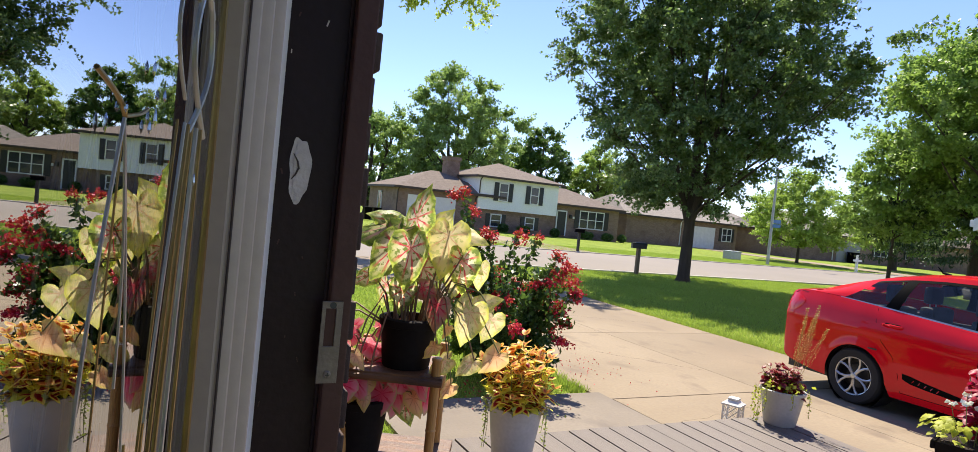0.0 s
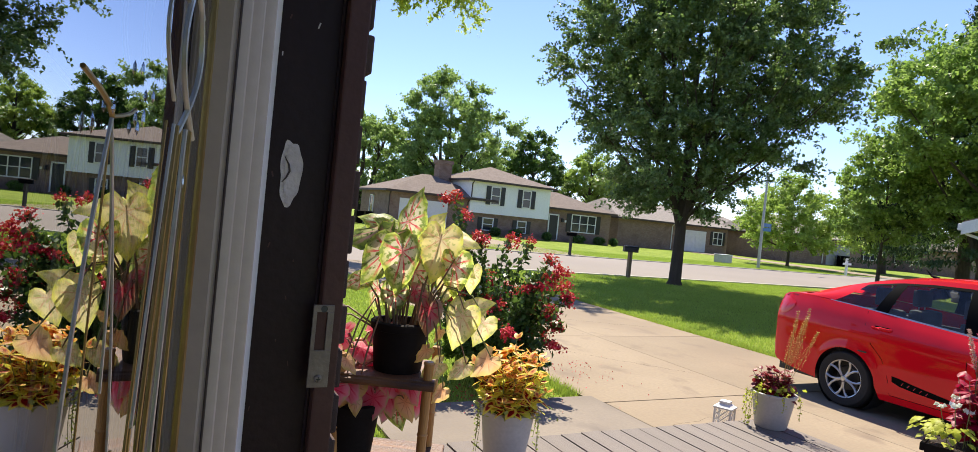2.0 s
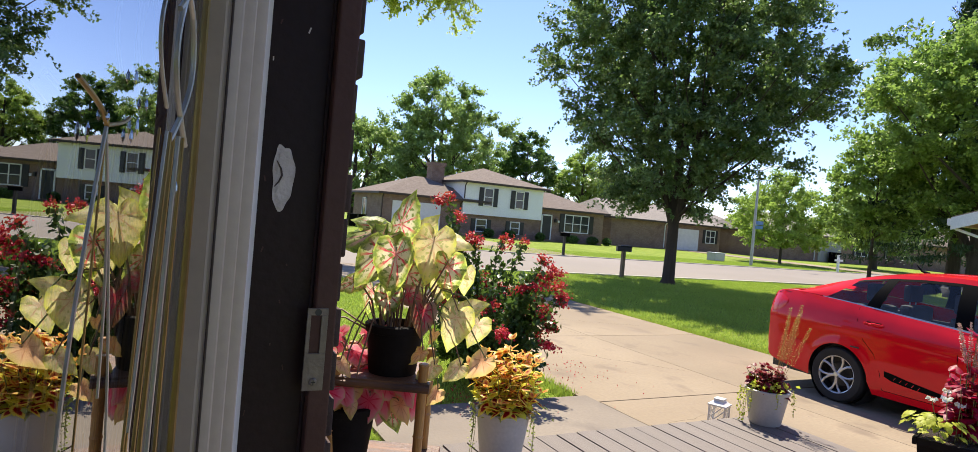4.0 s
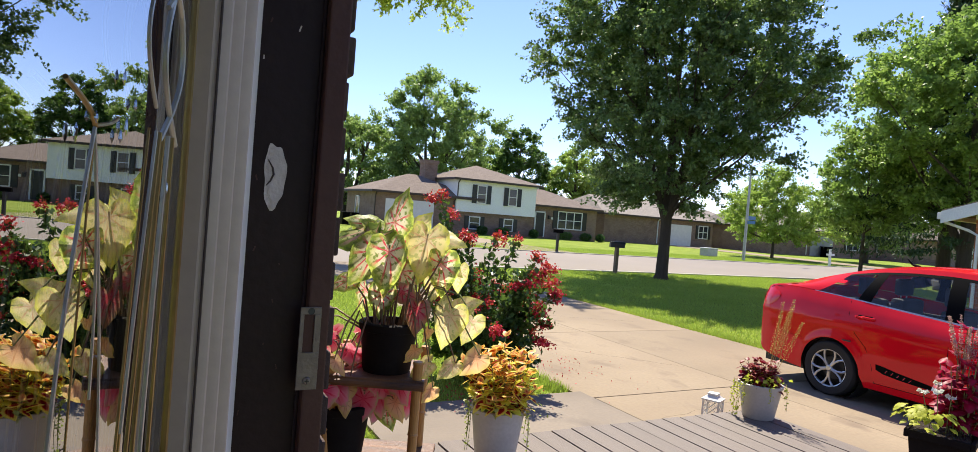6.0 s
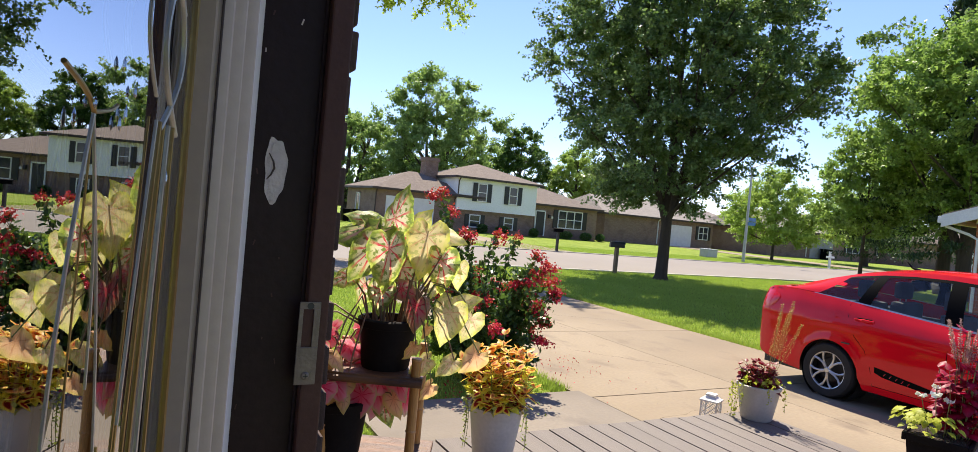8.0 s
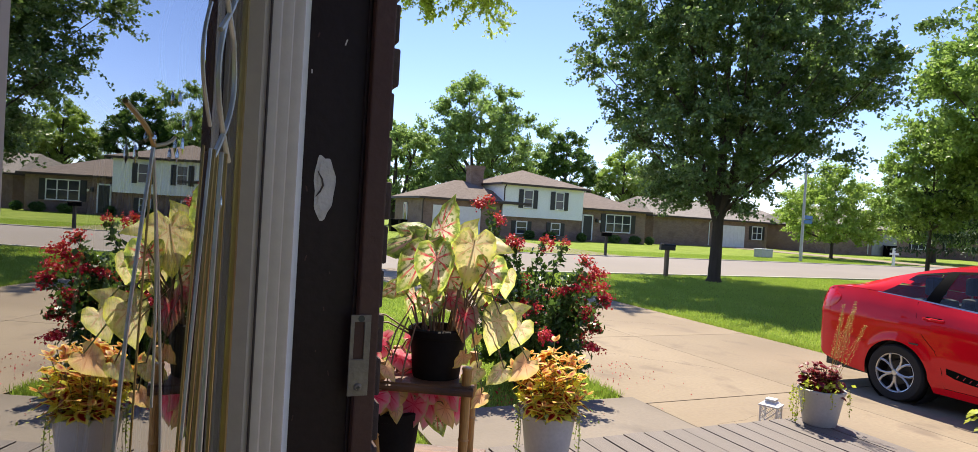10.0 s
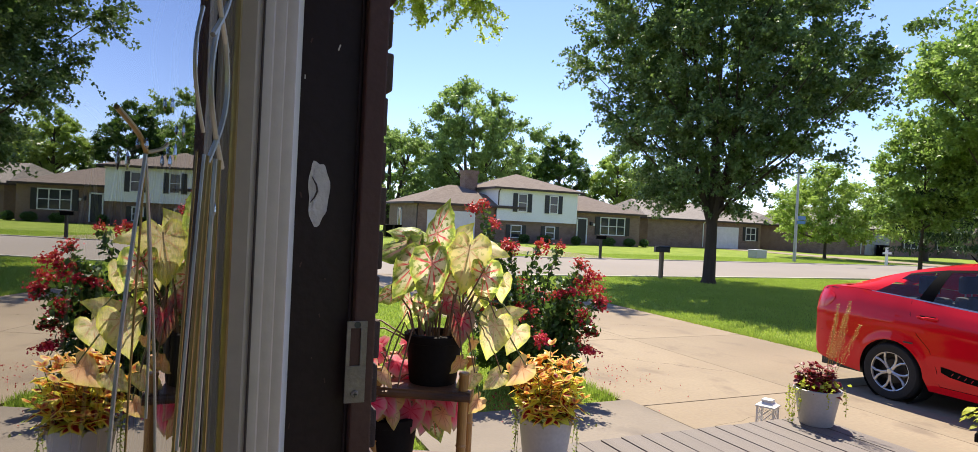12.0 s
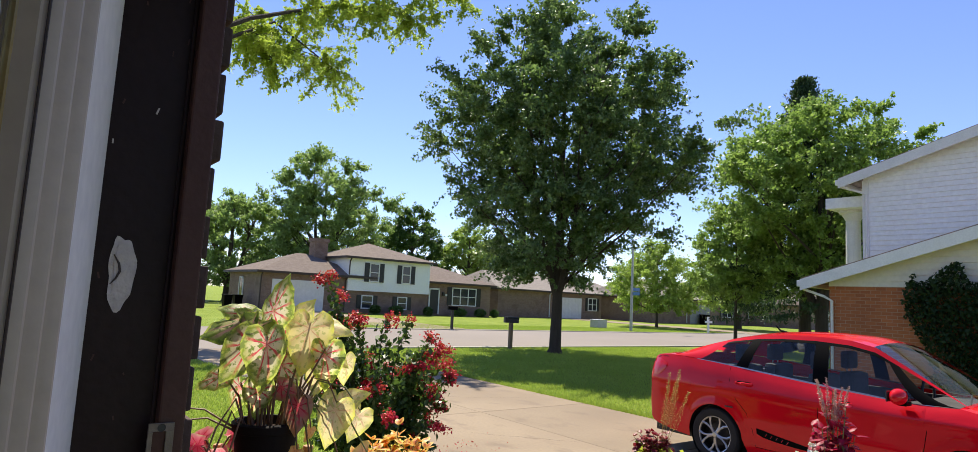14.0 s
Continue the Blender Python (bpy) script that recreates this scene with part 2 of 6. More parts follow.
def prism(outline, z0, z1, bm=None):
    """An outline in x, y raised from z0 to z1."""
    own = bmesh.new()
    lo = [own.verts.new((x, y, z0)) for x, y in outline]
    hi = [own.verts.new((x, y, z1)) for x, y in outline]
    k = len(lo)
    own.faces.new(list(reversed(lo)))
    own.faces.new(hi)
    for i in range(k):
        own.faces.new((lo[i], lo[(i + 1) % k], hi[(i + 1) % k], hi[i]))
    return own if bm is None else join(bm, own)


def solid(verts, faces, bm=None):
    own = bmesh.new()
    vs = [own.verts.new(v) for v in verts]
    for f in faces:
        own.faces.new([vs[i] for i in f])
    bmesh.ops.recalc_face_normals(own, faces=own.faces)
    return own if bm is None else join(bm, own)


def np_mesh(name, verts, faces, material, parent=None):
    """A mesh from arrays of corners and of three- or four-cornered faces."""
    me = bpy.data.meshes.new(name)
    k = faces.shape[1]
    me.vertices.add(len(verts))
    me.vertices.foreach_set("co", verts.astype(np.float32).ravel())
    me.loops.add(faces.size)
    me.loops.foreach_set("vertex_index", faces.astype(np.int32).ravel())
    me.polygons.add(len(faces))
    me.polygons.foreach_set("loop_start", np.arange(0, faces.size, k, dtype=np.int32))
    me.update(calc_edges=True)
    me.materials.append(material)
    ob = new(name, me)
    ob.parent = parent
    return ob


def leaf_cloud(centres, size, rng, droop=0.0, long=1.7, level=1.2):
    """One small folded leaf at each centre, turned at random."""
    n = len(centres)
    d = rng.normal(size=(n, 3))
    d[:, 2] -= droop
    d /= np.linalg.norm(d, axis=1, keepdims=True)
    up = rng.normal(size=(n, 3)) + np.array([0, 0, level])
    s = np.cross(d, up)
    s /= np.linalg.norm(s, axis=1, keepdims=True) + 1e-9
    w = np.cross(s, d)
    k = (size * rng.uniform(0.6, 1.25, size=n))[:, None]
    a, b = centres - d * k * long * 0.5, centres + d * k * long * 0.5
    l, r = centres + s * k * 0.5 + w * k * 0.12, centres - s * k * 0.5 + w * k * 0.12
    verts = np.stack([a, l, b, r], axis=1).reshape(-1, 3)
    return verts, np.arange(4 * n).reshape(n, 4)


BROAD = ((0.0, 0.42), (0.12, 0.72), (0.3, 0.92), (0.45, 1.0), (0.6, 0.94), (0.78, 0.72), (0.92, 0.42), (1.0, 0.10))


def tree(name, label, at, height, width, bare, leaves, leaf, material, seed, trunk=0.25, clumps=150, lean=(0, 0), forks=34, profile=BROAD, spray=0.085, leaders=0, droop=0.25, core=0.06):
    """A tapered trunk, limbs to the leafy sprays, and a crown of single leaves set along twigs, with gaps; profile: height in the crown and share of its width."""
    rng = np.random.default_rng(seed)
    t = thing(name, label, "tree", at)
    ch = height - bare
    pz, pr = np.array(profile).T
    grid = np.linspace(0, 1, 60)
    wt = np.interp(grid, pz, pr) ** 1.4
    zf = np.clip(rng.choice(grid, size=clumps, p=wt / wt.sum()) + rng.uniform(-0.01, 0.01, clumps), 0, 1)
    a = rng.uniform(0, 2 * np.pi, clumps)
    rad = np.sqrt(rng.uniform(core, 1.0, clumps))
    lump = 1 + 0.15 * np.sin(3 * a + seed + 5 * zf) + 0.10 * np.sin(5 * a - 9 * zf + 2 * seed)
    rr = np.interp(zf, pz, pr) * rad * lump * width / 2
    cen = np.column_stack([np.cos(a) * rr + lean[0] * zf, np.sin(a) * rr + lean[1] * zf, bare + ch * zf])
    out = np.column_stack([np.cos(a) * (0.25 + rad), np.sin(a) * (0.25 + rad), 0.25 + 0.9 * zf])
    out /= np.linalg.norm(out, axis=1, keepdims=True)
    ls = width * spray * rng.uniform(0.65, 1.35, clumps)
    twigs = 9
    owner = np.repeat(np.arange(clumps), twigs)
    way = out[owner] + rng.normal(size=(len(owner), 3)) * np.array([0.55, 0.55, 0.42])
    way /= np.linalg.norm(way, axis=1, keepdims=True)
    run = ls[owner] * rng.uniform(0.6, 1.7, len(owner))
    per = leaves // len(owner)
    tw = np.repeat(np.arange(len(owner)), per)
    k = rng.uniform(0, 1, len(tw)) ** 0.75
    pts = (cen - out * (0.45 * ls)[:, None])[owner][tw] + way[tw] * (run[tw] * k)[:, None] + rng.normal(size=(len(tw), 3)) * leaf * 0.62
    pts[:, 2] -= droop * run[tw] * k * k
    pts = pts[pts[:, 2] > bare * 0.8]
    v, f = leaf_cloud(pts, leaf, rng, 0.4, 1.45, 1.9)
    np_mesh("crown", v, f, material, t)
    top = bare + ch * 0.8
    zs = np.linspace(0, top, 9)
    wob = np.cumsum(rng.normal(size=(9, 2)) * 0.012 * height / 9, axis=0)
    line = [Vector((wob[i][0] + lean[0] * z / height, wob[i][1] + lean[1] * z / height, z)) for i, z in enumerate(zs)]
    girth = [trunk * (1.5 if i == 0 else 1.08 - 0.115 * i) for i in range(9)]
    smooth(part("trunk", tube([line[0], line[0].lerp(line[1], 0.12)] + line[1:], [girth[0], trunk * 1.12] + girth[1:], 12), M_BARK, t))
    stems = [line]
    for i in range(leaders):
        b = 2 * math.pi * i / leaders + seed
        foot = line[1].lerp(line[2], 0.3 + 0.25 * i / leaders)
        tip = Vector((math.cos(b) * width * 0.2, math.sin(b) * width * 0.2, bare + ch * rng.uniform(0.62, 0.78)))
        knee = foot.lerp(tip, 0.3) + Vector((math.cos(b), math.sin(b), 0)) * width * 0.03
        lead = [foot, knee, foot.lerp(tip, 0.65), tip]
        smooth(part("limb", tube(lead, [trunk * 0.62, trunk * 0.48, trunk * 0.3, trunk * 0.1], 8), M_BARK, t))
        stems.append(lead)
    for i in [i for i in rng.permutation(clumps) if zf[i] > 0.2][:forks]:
        c = Vector(cen[i])
        stem = min(stems, key=lambda q: min((Vector((p.x, p.y, 0)) - Vector((c.x, c.y, 0))).length for p in q))
        z0 = max(bare * 0.95, c.z - 0.75 * math.hypot(c.x, c.y) - 0.4)
        foot = min((stem[j].lerp(stem[j + 1], q / 6) for j in range(len(stem) - 1) for q in range(7)), key=lambda p: abs(p.z - z0))
        mid = foot.lerp(c, 0.5) + Vector((0, 0, -0.04 * (c - foot).length))
        r0 = trunk * (0.36 - 0.22 * min(1, foot.z / height))
        smooth(part("limb", tube([foot, foot.lerp(mid, 0.5), mid, c], [r0, r0 * 0.75, r0 * 0.5, r0 * 0.15], 6), M_BARK, t))
    return t


# ---- ground, road, drive ----
tagged(part("ground", box(-400, 700, -300, 900, -0.6, -0.03), M_GRASS), "mown green lawn reaching to the houses", "lawn", kind="structure")
road = tagged(part("road", box(-300, 500, 18.6, 28.4, -0.3, -0.012), M_ROAD), "pale worn asphalt residential road", "road", kind="structure")
for nm, y0, y1 in (("kerb_near", 18.42, 18.6), ("kerb_far", 28.4, 28.58)):
    for x0, x1 in ((-60, 3.3), (9.0, 48.0), (54.5, 120)) if nm == "kerb_far" else ((-60, 3.3), (9.0, 120)):
        tagged(part(nm, box(x0, x1, y0, y1, -0.3, 0.03, 0.015), M_KERB), "low concrete kerb along the road", "kerb", kind="structure")

drive = thing("driveway", "sunlit tan concrete driveway with sawn joints", "driveway", kind="structure")
for x0, x1 in ((3.9, 6.154), (6.158, 8.45)):
    for y0, y1 in ((-4.0, -1.0), (-0.99, 2.0), (2.01, 5.01), (5.025, 8.1), (8.11, 11.3), (11.31, 14.6), (14.61, 18.42)):
        if x1 < 7 and y1 < 5.1:
            x0b = 4.0
        else:
            x0b = x0
        part("slab", box(x0b, x1, y0, y1, -0.2, 0.0, 0.006), M_CONC, drive)
rk = random.Random(8)
for (x0, y0), (x1, y1) in (((4.6, 7.5), (6.1, 5.9)), ((6.3, 9.6), (7.9, 8.9)), ((5.2, 11.2), (6.1, 8.2)), ((4.2, 4.3), (5.6, 4.6))):
    pts = [(x0 + (x1 - x0) * k / 14 + rk.uniform(-0.03, 0.03), y0 + (y1 - y0) * k / 14 + rk.uniform(-0.03, 0.03), -0.0005) for k in range(15)]
    part("crack", tube(pts, [0.0007 + rk.uniform(0, 0.001) for _ in pts], 4), M_DIRT, drive)
part("apron", box(3.4, 8.9, 18.42, 18.62, -0.2, -0.004), M_CONC, drive)
walkway = thing("walkway", "grey concrete walkway slab beside the deck", "walkway", kind="structure")
part("slab", box(1.62, 3.99, 3.0, 5.24, -0.2, 0.002, 0.006), M_WALKCONC, walkway)
far_drive = thing("far_driveway", "concrete driveway across the road", "driveway", kind="structure")
part("slab", box(49.0, 53.5, 28.4, 52, -0.2, -0.005), M_CONC, far_drive)
part("slab", box(16.2, 21.2, 28.4, 49, -0.2, -0.005), M_CONC, far_drive)


def grass(name, x0, x1, y0, y1, n, h, seed, keep=None):
    rng = np.random.default_rng(seed)
    c = np.column_stack([rng.uniform(x0, x1, n), rng.uniform(y0, y1, n)])
    if keep is not None:
        c = c[keep(c)]
    n = len(c)
    a = rng.uniform(0, 2 * np.pi, n)
    s = np.column_stack([np.cos(a), np.sin(a), np.zeros(n)]) * rng.uniform(0.004, 0.009, n)[:, None]
    base = np.column_stack([c, np.full(n, -0.032)])
    tip = base + np.column_stack([rng.normal(0, 0.022, n), rng.normal(0, 0.022, n), h * rng.uniform(0.5, 1.2, n) + 0.01])
    v = np.stack([base - s, base + s, tip], axis=1).reshape(-1, 3)
    return tagged(np_mesh(name, v, np.arange(3 * n).reshape(n, 3), M_BLADE), "short mown grass blades", "grass", kind="stuff")


grass("lawn_grass", 8.46, 24, 5.0, 18.4, 190000, 0.055, 5)
grass("yard_grass", -3, 3.88, 5.26, 17, 90000, 0.055, 6)
grass("edge_grass", 8.42, 8.62, 5.2, 18.3, 9000, 0.085, 15)
grass("bed_edge_grass", 3.7, 3.93, 5.3, 15, 7000, 0.085, 16)
grass("bed_grass", 0.35, 1.6, 3.0, 5.26, 9000, 0.055, 7)
grass("verge_grass", 9, 45, 28.6, 34, 60000, 0.07, 8)

# ---- deck ----
deck = thing("deck", "low deck of weathered grey-brown painted boards", "deck", kind="structure")
xs = 0.36
board_mesh = None
while xs < 4.93:
    ob = part("board", box(0, 0.172, -2.2, 3.94, 0.112, 0.15, 0.004), M_DECK, deck) if board_mesh is None else new("board", board_mesh)
    board_mesh = ob.data
    ob.parent = deck
    ob.location = (xs, random.uniform(-0.006, 0.006), random.uniform(-0.002, 0.002))
    xs += 0.1845
part("joist", box(0.36, 4.93, 3.86, 3.90, 0.0, 0.11), M_DECK, deck)
part("joist", box(4.88, 4.92, -2.2, 3.86, 0.0, 0.11), M_DECK, deck)

rdb = np.random.default_rng(19)
bits = np.column_stack([rdb.uniform(4.0, 8.4, 260), rdb.uniform(4.0, 14.0, 260), np.full(260, 0.006)])
v, f = leaf_cloud(bits, 0.014, rdb, 0, 1.3)
v[:, 2] = 0.004 + 0.4 * np.abs(v[:, 2] - 0.006)
tagged(np_mesh("leaf_litter", v, f, M_DECK), "small dry leaf bits scattered on the driveway", "leaf litter", kind="stuff")

# ---- own house: wall, doorway, open door ----
W0, W1 = 0.13, 0.288
wall = thing("wall_front", "brown brick front wall beside the doorway", "wall", kind="structure")
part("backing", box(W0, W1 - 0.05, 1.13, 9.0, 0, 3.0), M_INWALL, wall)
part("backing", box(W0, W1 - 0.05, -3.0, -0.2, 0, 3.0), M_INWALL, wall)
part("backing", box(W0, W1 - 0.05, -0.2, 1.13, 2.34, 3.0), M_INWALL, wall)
part("mortar_bed", box(W1 - 0.05, W1 - 0.004, 1.118, 9.0, 0, 3.0), M_MORTAR, wall)
brick_mesh = None
rb = random.Random(4)
for row in range(38):
    for k in range(7):
        half = row % 2 == 1
        y0 = 1.113 + k * 0.213 - (0.106 if half and k else 0)
        ln = 0.097 if half and k == 0 else 0.203
        bm_b = box(W1 - 0.06, W1 + 0.012, 0, 0.203, 0, 0.065, 0.004) if brick_mesh is None else None
        ob = part("brick", bm_b, M_BRICK, wall) if bm_b else new("brick", brick_mesh)
        brick_mesh = ob.data
        ob.parent = wall
        ob.location = (rb.uniform(-0.003, 0.004), y0 + rb.uniform(-0.003, 0.003), 0.02 + row * 0.0765)
        ob.scale = (1, ln / 0.203, 1)

frame_1 = thing("door_frame", "dark brown painted door jamb with chips and scratches", "door frame", kind="structure")
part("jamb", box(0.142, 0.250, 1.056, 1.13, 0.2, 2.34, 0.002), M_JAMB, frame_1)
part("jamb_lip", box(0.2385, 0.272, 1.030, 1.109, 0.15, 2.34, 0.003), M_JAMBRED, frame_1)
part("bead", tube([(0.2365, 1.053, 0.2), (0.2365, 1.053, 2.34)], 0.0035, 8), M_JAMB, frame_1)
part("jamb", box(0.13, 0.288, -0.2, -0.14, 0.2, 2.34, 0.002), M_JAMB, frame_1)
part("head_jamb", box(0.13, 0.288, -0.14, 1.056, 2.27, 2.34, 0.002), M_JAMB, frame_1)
part("threshold", box(0.0, 0.34, -0.14, 1.056, 0.15, 0.2, 0.006), M_JAMB, frame_1)

# filled hole in the jamb, an uneven smear
bm = bmesh.new()
rp = random.Random(11)
for rx, rz, dy, dx in ((0.0160, 0.049, 0.0012, 0), (0.0120, 0.040, 0.0026, 0.002)):
    ring = []
    for i in range(40):
        a = 2 * math.pi * i / 40
        k = 1 + 0.08 * math.sin(3 * a + 1) + 0.05 * math.sin(7 * a) + rp.uniform(-0.015, 0.015)
        ring.append(bm.verts.new((dx + rx * k * math.copysign(abs(math.cos(a)) ** 0.8, math.cos(a)), -dy, rz * k * math.sin(a))))
    mid = bm.verts.new((dx, -dy - 0.0012, 0))
    for i in range(40):
        bm.faces.new((ring[i], ring[(i + 1) % 40], mid))
ob = part("filler_patch", bm, M_PUTTY, frame_1, "pale smear of wood filler")
ob.matrix_world = pose(0.178, 1.0555, 1.750, 0, 0, 0)
ob = part("crevice", tube([(-0.011, -0.0026, 0.024), (-0.004, -0.0036, 0.012), (-0.002, -0.0036, 0.002), (-0.006, -0.0034, -0.008), (-0.012, -0.0024, -0.016)], [0.0006, 0.0014, 0.0017, 0.0013, 0.0006], 6), M_TRIMBROWN, frame_1)
ob.matrix_world = pose(0.178, 1.0555, 1.750, 0, 0, 0)

rc = random.Random(5)
for k in range(16):
    x, z = rc.uniform(0.15, 0.232), rc.uniform(1.35, 2.2)
    ch = part("chip", box(-rc.uniform(0.0006, 0.0016), 0.0008, -0.0006, 0.0004, -rc.uniform(0.001, 0.007), rc.uniform(0.001, 0.004)), M_PUTTY if k % 8 == 0 else M_JAMBRED, frame_1)
    ch.matrix_world = pose(x, 1.0558, z, 0, rc.uniform(-20, 20), 0)
plate = thing("strike_plate", "worn steel strike plate screwed to the jamb", "strike plate")
PX, PY, PZ = 0.2345, 1.0285, 1.489
bm = bmesh.new()
for b in ((-0.012, 0.020, 0.0, 0.002, -0.064, -0.006), (-0.012, 0.020, 0, 0.002, 0.053, 0.064), (-0.012, -0.006, 0, 0.002, -0.006, 0.053), (0.010, 0.020, 0, 0.002, -0.006, 0.053)):
    box(*b[:2], -0.003, 0.0, *b[4:], 0.0006, bm)
part("plate", bm, M_STEEL, plate).matrix_world = pose(PX + 0.004, PY, PZ)
part("slot", box(-0.006, 0.010, 0.0, 0.001, -0.006, 0.053), M_JAMBRED, plate).matrix_world = pose(PX + 0.004, PY, PZ)
bm = lathe([(0.0, 0.0034), (0.004, 0.0032), (0.0058, 0.002), (0.0062, 0.0)], 20)
s_ob = part("screw", bm, M_STEEL, plate)
s_ob.matrix_world = pose(PX + 0.008, PY - 0.003, PZ - 0.05, 90, 0, 0)
part("screw_slot", box(-0.0035, 0.0035, -0.0007, 0.0007, 0.003, 0.0038, bm=box(-0.0007, 0.0007, -0.0035, 0.0035, 0.003, 0.0038)), M_BLACK, s_ob)
ob = part("screw_hole", lathe([(0.0, 0.0), (0.0045, 0.0), (0.0052, 0.0004)], 20), M_BLACK, plate)
ob.matrix_world = pose(PX + 0.008, PY - 0.0034, PZ + 0.058, 90, 0, 0)

# the door, hinged at the far jamb and standing ajar; s runs from the hinge to the free edge, the outer face looks to +u
DOOR = pose(0.1445, 1.056, 0.205, 0, 0, -90 - 12.7)
door = thing("door_1", "white exterior door standing ajar with leaded glass lite", "door", kind="structure")
door.matrix_world = DOOR
G0, G1, GZ0, GZ1, DW, DH = 0.44, 0.85, 0.35, 1.95, 1.10, 2.05


def dbox(s0, s1, u0, u1, z0, z1, bevel=0.0):
    return box(s0, s1, u0, u1, z0, z1, bevel)


# local axes: x along the door from the hinge, +y out of the outer face
part("stile", dbox(0.0, G0 - 0.03, -0.044, 0, 0, DH, 0.002), M_DOORWHITE, door)
part("stile", dbox(G1 + 0.03, DW, -0.044, 0, 0, DH, 0.002), M_DOORWHITE, door)
part("rail", dbox(G0 - 0.03, G1 + 0.03, -0.044, 0, 0, GZ0 - 0.03, 0.002), M_DOORWHITE, door)
part("rail", dbox(G0 - 0.03, G1 + 0.03, -0.044, 0, GZ1 + 0.03, DH, 0.002), M_DOORWHITE, door)


def moulding(s_in, s_out, z0, z1):
    """A ridged strip: the profile runs from the glass edge outwards."""
    prof = [(0.0, -0.012), (0.0, 0.003)] + [(p / 40, 0.006 + 0.021 * p / 40 + 0.0080 * math.sin(2 * math.pi * (3.1 * p / 40 - 0.12))) for p in range(1, 38)] + [(0.95, 0.022), (1.0, 0.0)]
    bm = bmesh.new()
    lo = [bm.verts.new((s_in + (s_out - s_in) * p, u, z0)) for p, u in prof]
    hi = [bm.verts.new((s_in + (s_out - s_in) * p, u, z1)) for p, u in prof]
    for i in range(len(prof) - 1):
        bm.faces.new((lo[i], lo[i + 1], hi[i + 1], hi[i]))
    bmesh.ops.recalc_face_normals(bm, faces=bm.faces)
    return bm


smooth(part("moulding", moulding(G0, G0 - 0.085, GZ0 - 0.06, GZ1 + 0.06), M_MOULD, door), 25)
smooth(part("moulding", moulding(G1, G1 + 0.085, GZ0 - 0.06, GZ1 + 0.06), M_MOULD, door), 25)
# thin dark strips laid on the ridges as the shade between them
for pos, hgt in ((0.02, 0.0085), (0.14, 0.0125)):
    for g, sg in ((G0, -1), (G1, 1)):
        part("groove_shade", tube([(g + sg * 0.085 * pos, hgt, GZ0 - 0.06), (g + sg * 0.085 * pos, hgt, GZ1 + 0.06)], 0.0011, 6), M_TRIMBROWN, door)
for z0, z1 in ((GZ0 - 0.06, GZ0), (GZ1, GZ1 + 0.06)):
    part("moulding", dbox(G0, G1, -0.01, 0.02, z0, z1, 0.006), M_MOULD, door)
pane = part("pane", dbox(G0 - 0.02, G1 + 0.02, -0.016, -0.010, GZ0 - 0.02, GZ1 + 0.02), M_PANE, door, "clear leaded glass reflecting the garden")
pane.visible_shadow = False


def came(points, r=0.0032, material=None, name="came"):
    return smooth(part(name, tube(points, r, 6), material or M_BRASS, pane))


def arc(s0, z0, s1, z1, bow, n=14):
    return [(s0 + (s1 - s0) * i / n + bow * math.sin(math.pi * i / n), -0.010, z0 + (z1 - z0) * i / n) for i in range(n + 1)]


came(arc(G0 + 0.012, GZ0, G0 + 0.012, GZ1, 0.0), 0.003)
for k in range(4):
    z0 = 1.545 + 0.09 * k
    came(arc(G0 + 0.050, z0, G0 + 0.085, z0 + 0.10, 0.030), 0.0020, M_CAME)
    came(arc(G0 + 0.100, z0, G0 + 0.060, z0 + 0.10, -0.034), 0.0020, M_CAME)
    came(arc(G0 + 0.115, z0 + 0.02, G0 + 0.13, z0 + 0.10, 0.022), 0.0014, M_CAME)
for s0, s1, bow, r, mt in ((0.045, 0.06, 0.020, 0.0014, M_BRASS), (0.06, 0.075, 0.034, 0.0016, M_CAME), (0.075, 0.09, 0.045, 0.0016, M_BRASS), (0.10, 0.10, 0.050, 0.0014, M_BRASS), (0.12, 0.11, 0.060, 0.0012, M_CAME), (0.17, 0.13, 0.030, 0.001, M_BRASS)):
    came(arc(G0 + s0, 0.6, G0 + s1, 1.55, bow), r, mt)
# a brass flourish on the pane with long bevelled rays falling from it
came(arc(G0 + 0.272, 1.556, G0 + 0.230, 1.540, -0.008), 0.0013)
came(arc(G0 + 0.230, 1.540, G0 + 0.195, 1.548, -0.006), 0.0011)
for s1, z1, bow, r, mt in ((0.268, 1.36, 0.006, 0.0010, M_CAME), (0.245, 1.20, 0.005, 0.0006, M_BRASS), (0.212, 1.40, -0.006, 0.0008, M_CAME), (0.185, 1.28, -0.010, 0.0008, M_CAME)):
    came(arc(G0 + 0.231, 1.539, G0 + s1, z1, bow), r, mt)
for s0, s1, bow, r in ((0.135, 0.150, 0.020, 0.0012), (0.150, 0.185, 0.028, 0.0009), (0.195, 0.225, 0.020, 0.0010)):
    came(arc(G0 + s0, 0.55, G0 + s1, 1.36, bow), r)
# small added glass drops that stand in for refracted glints in the pane
rg = random.Random(3)
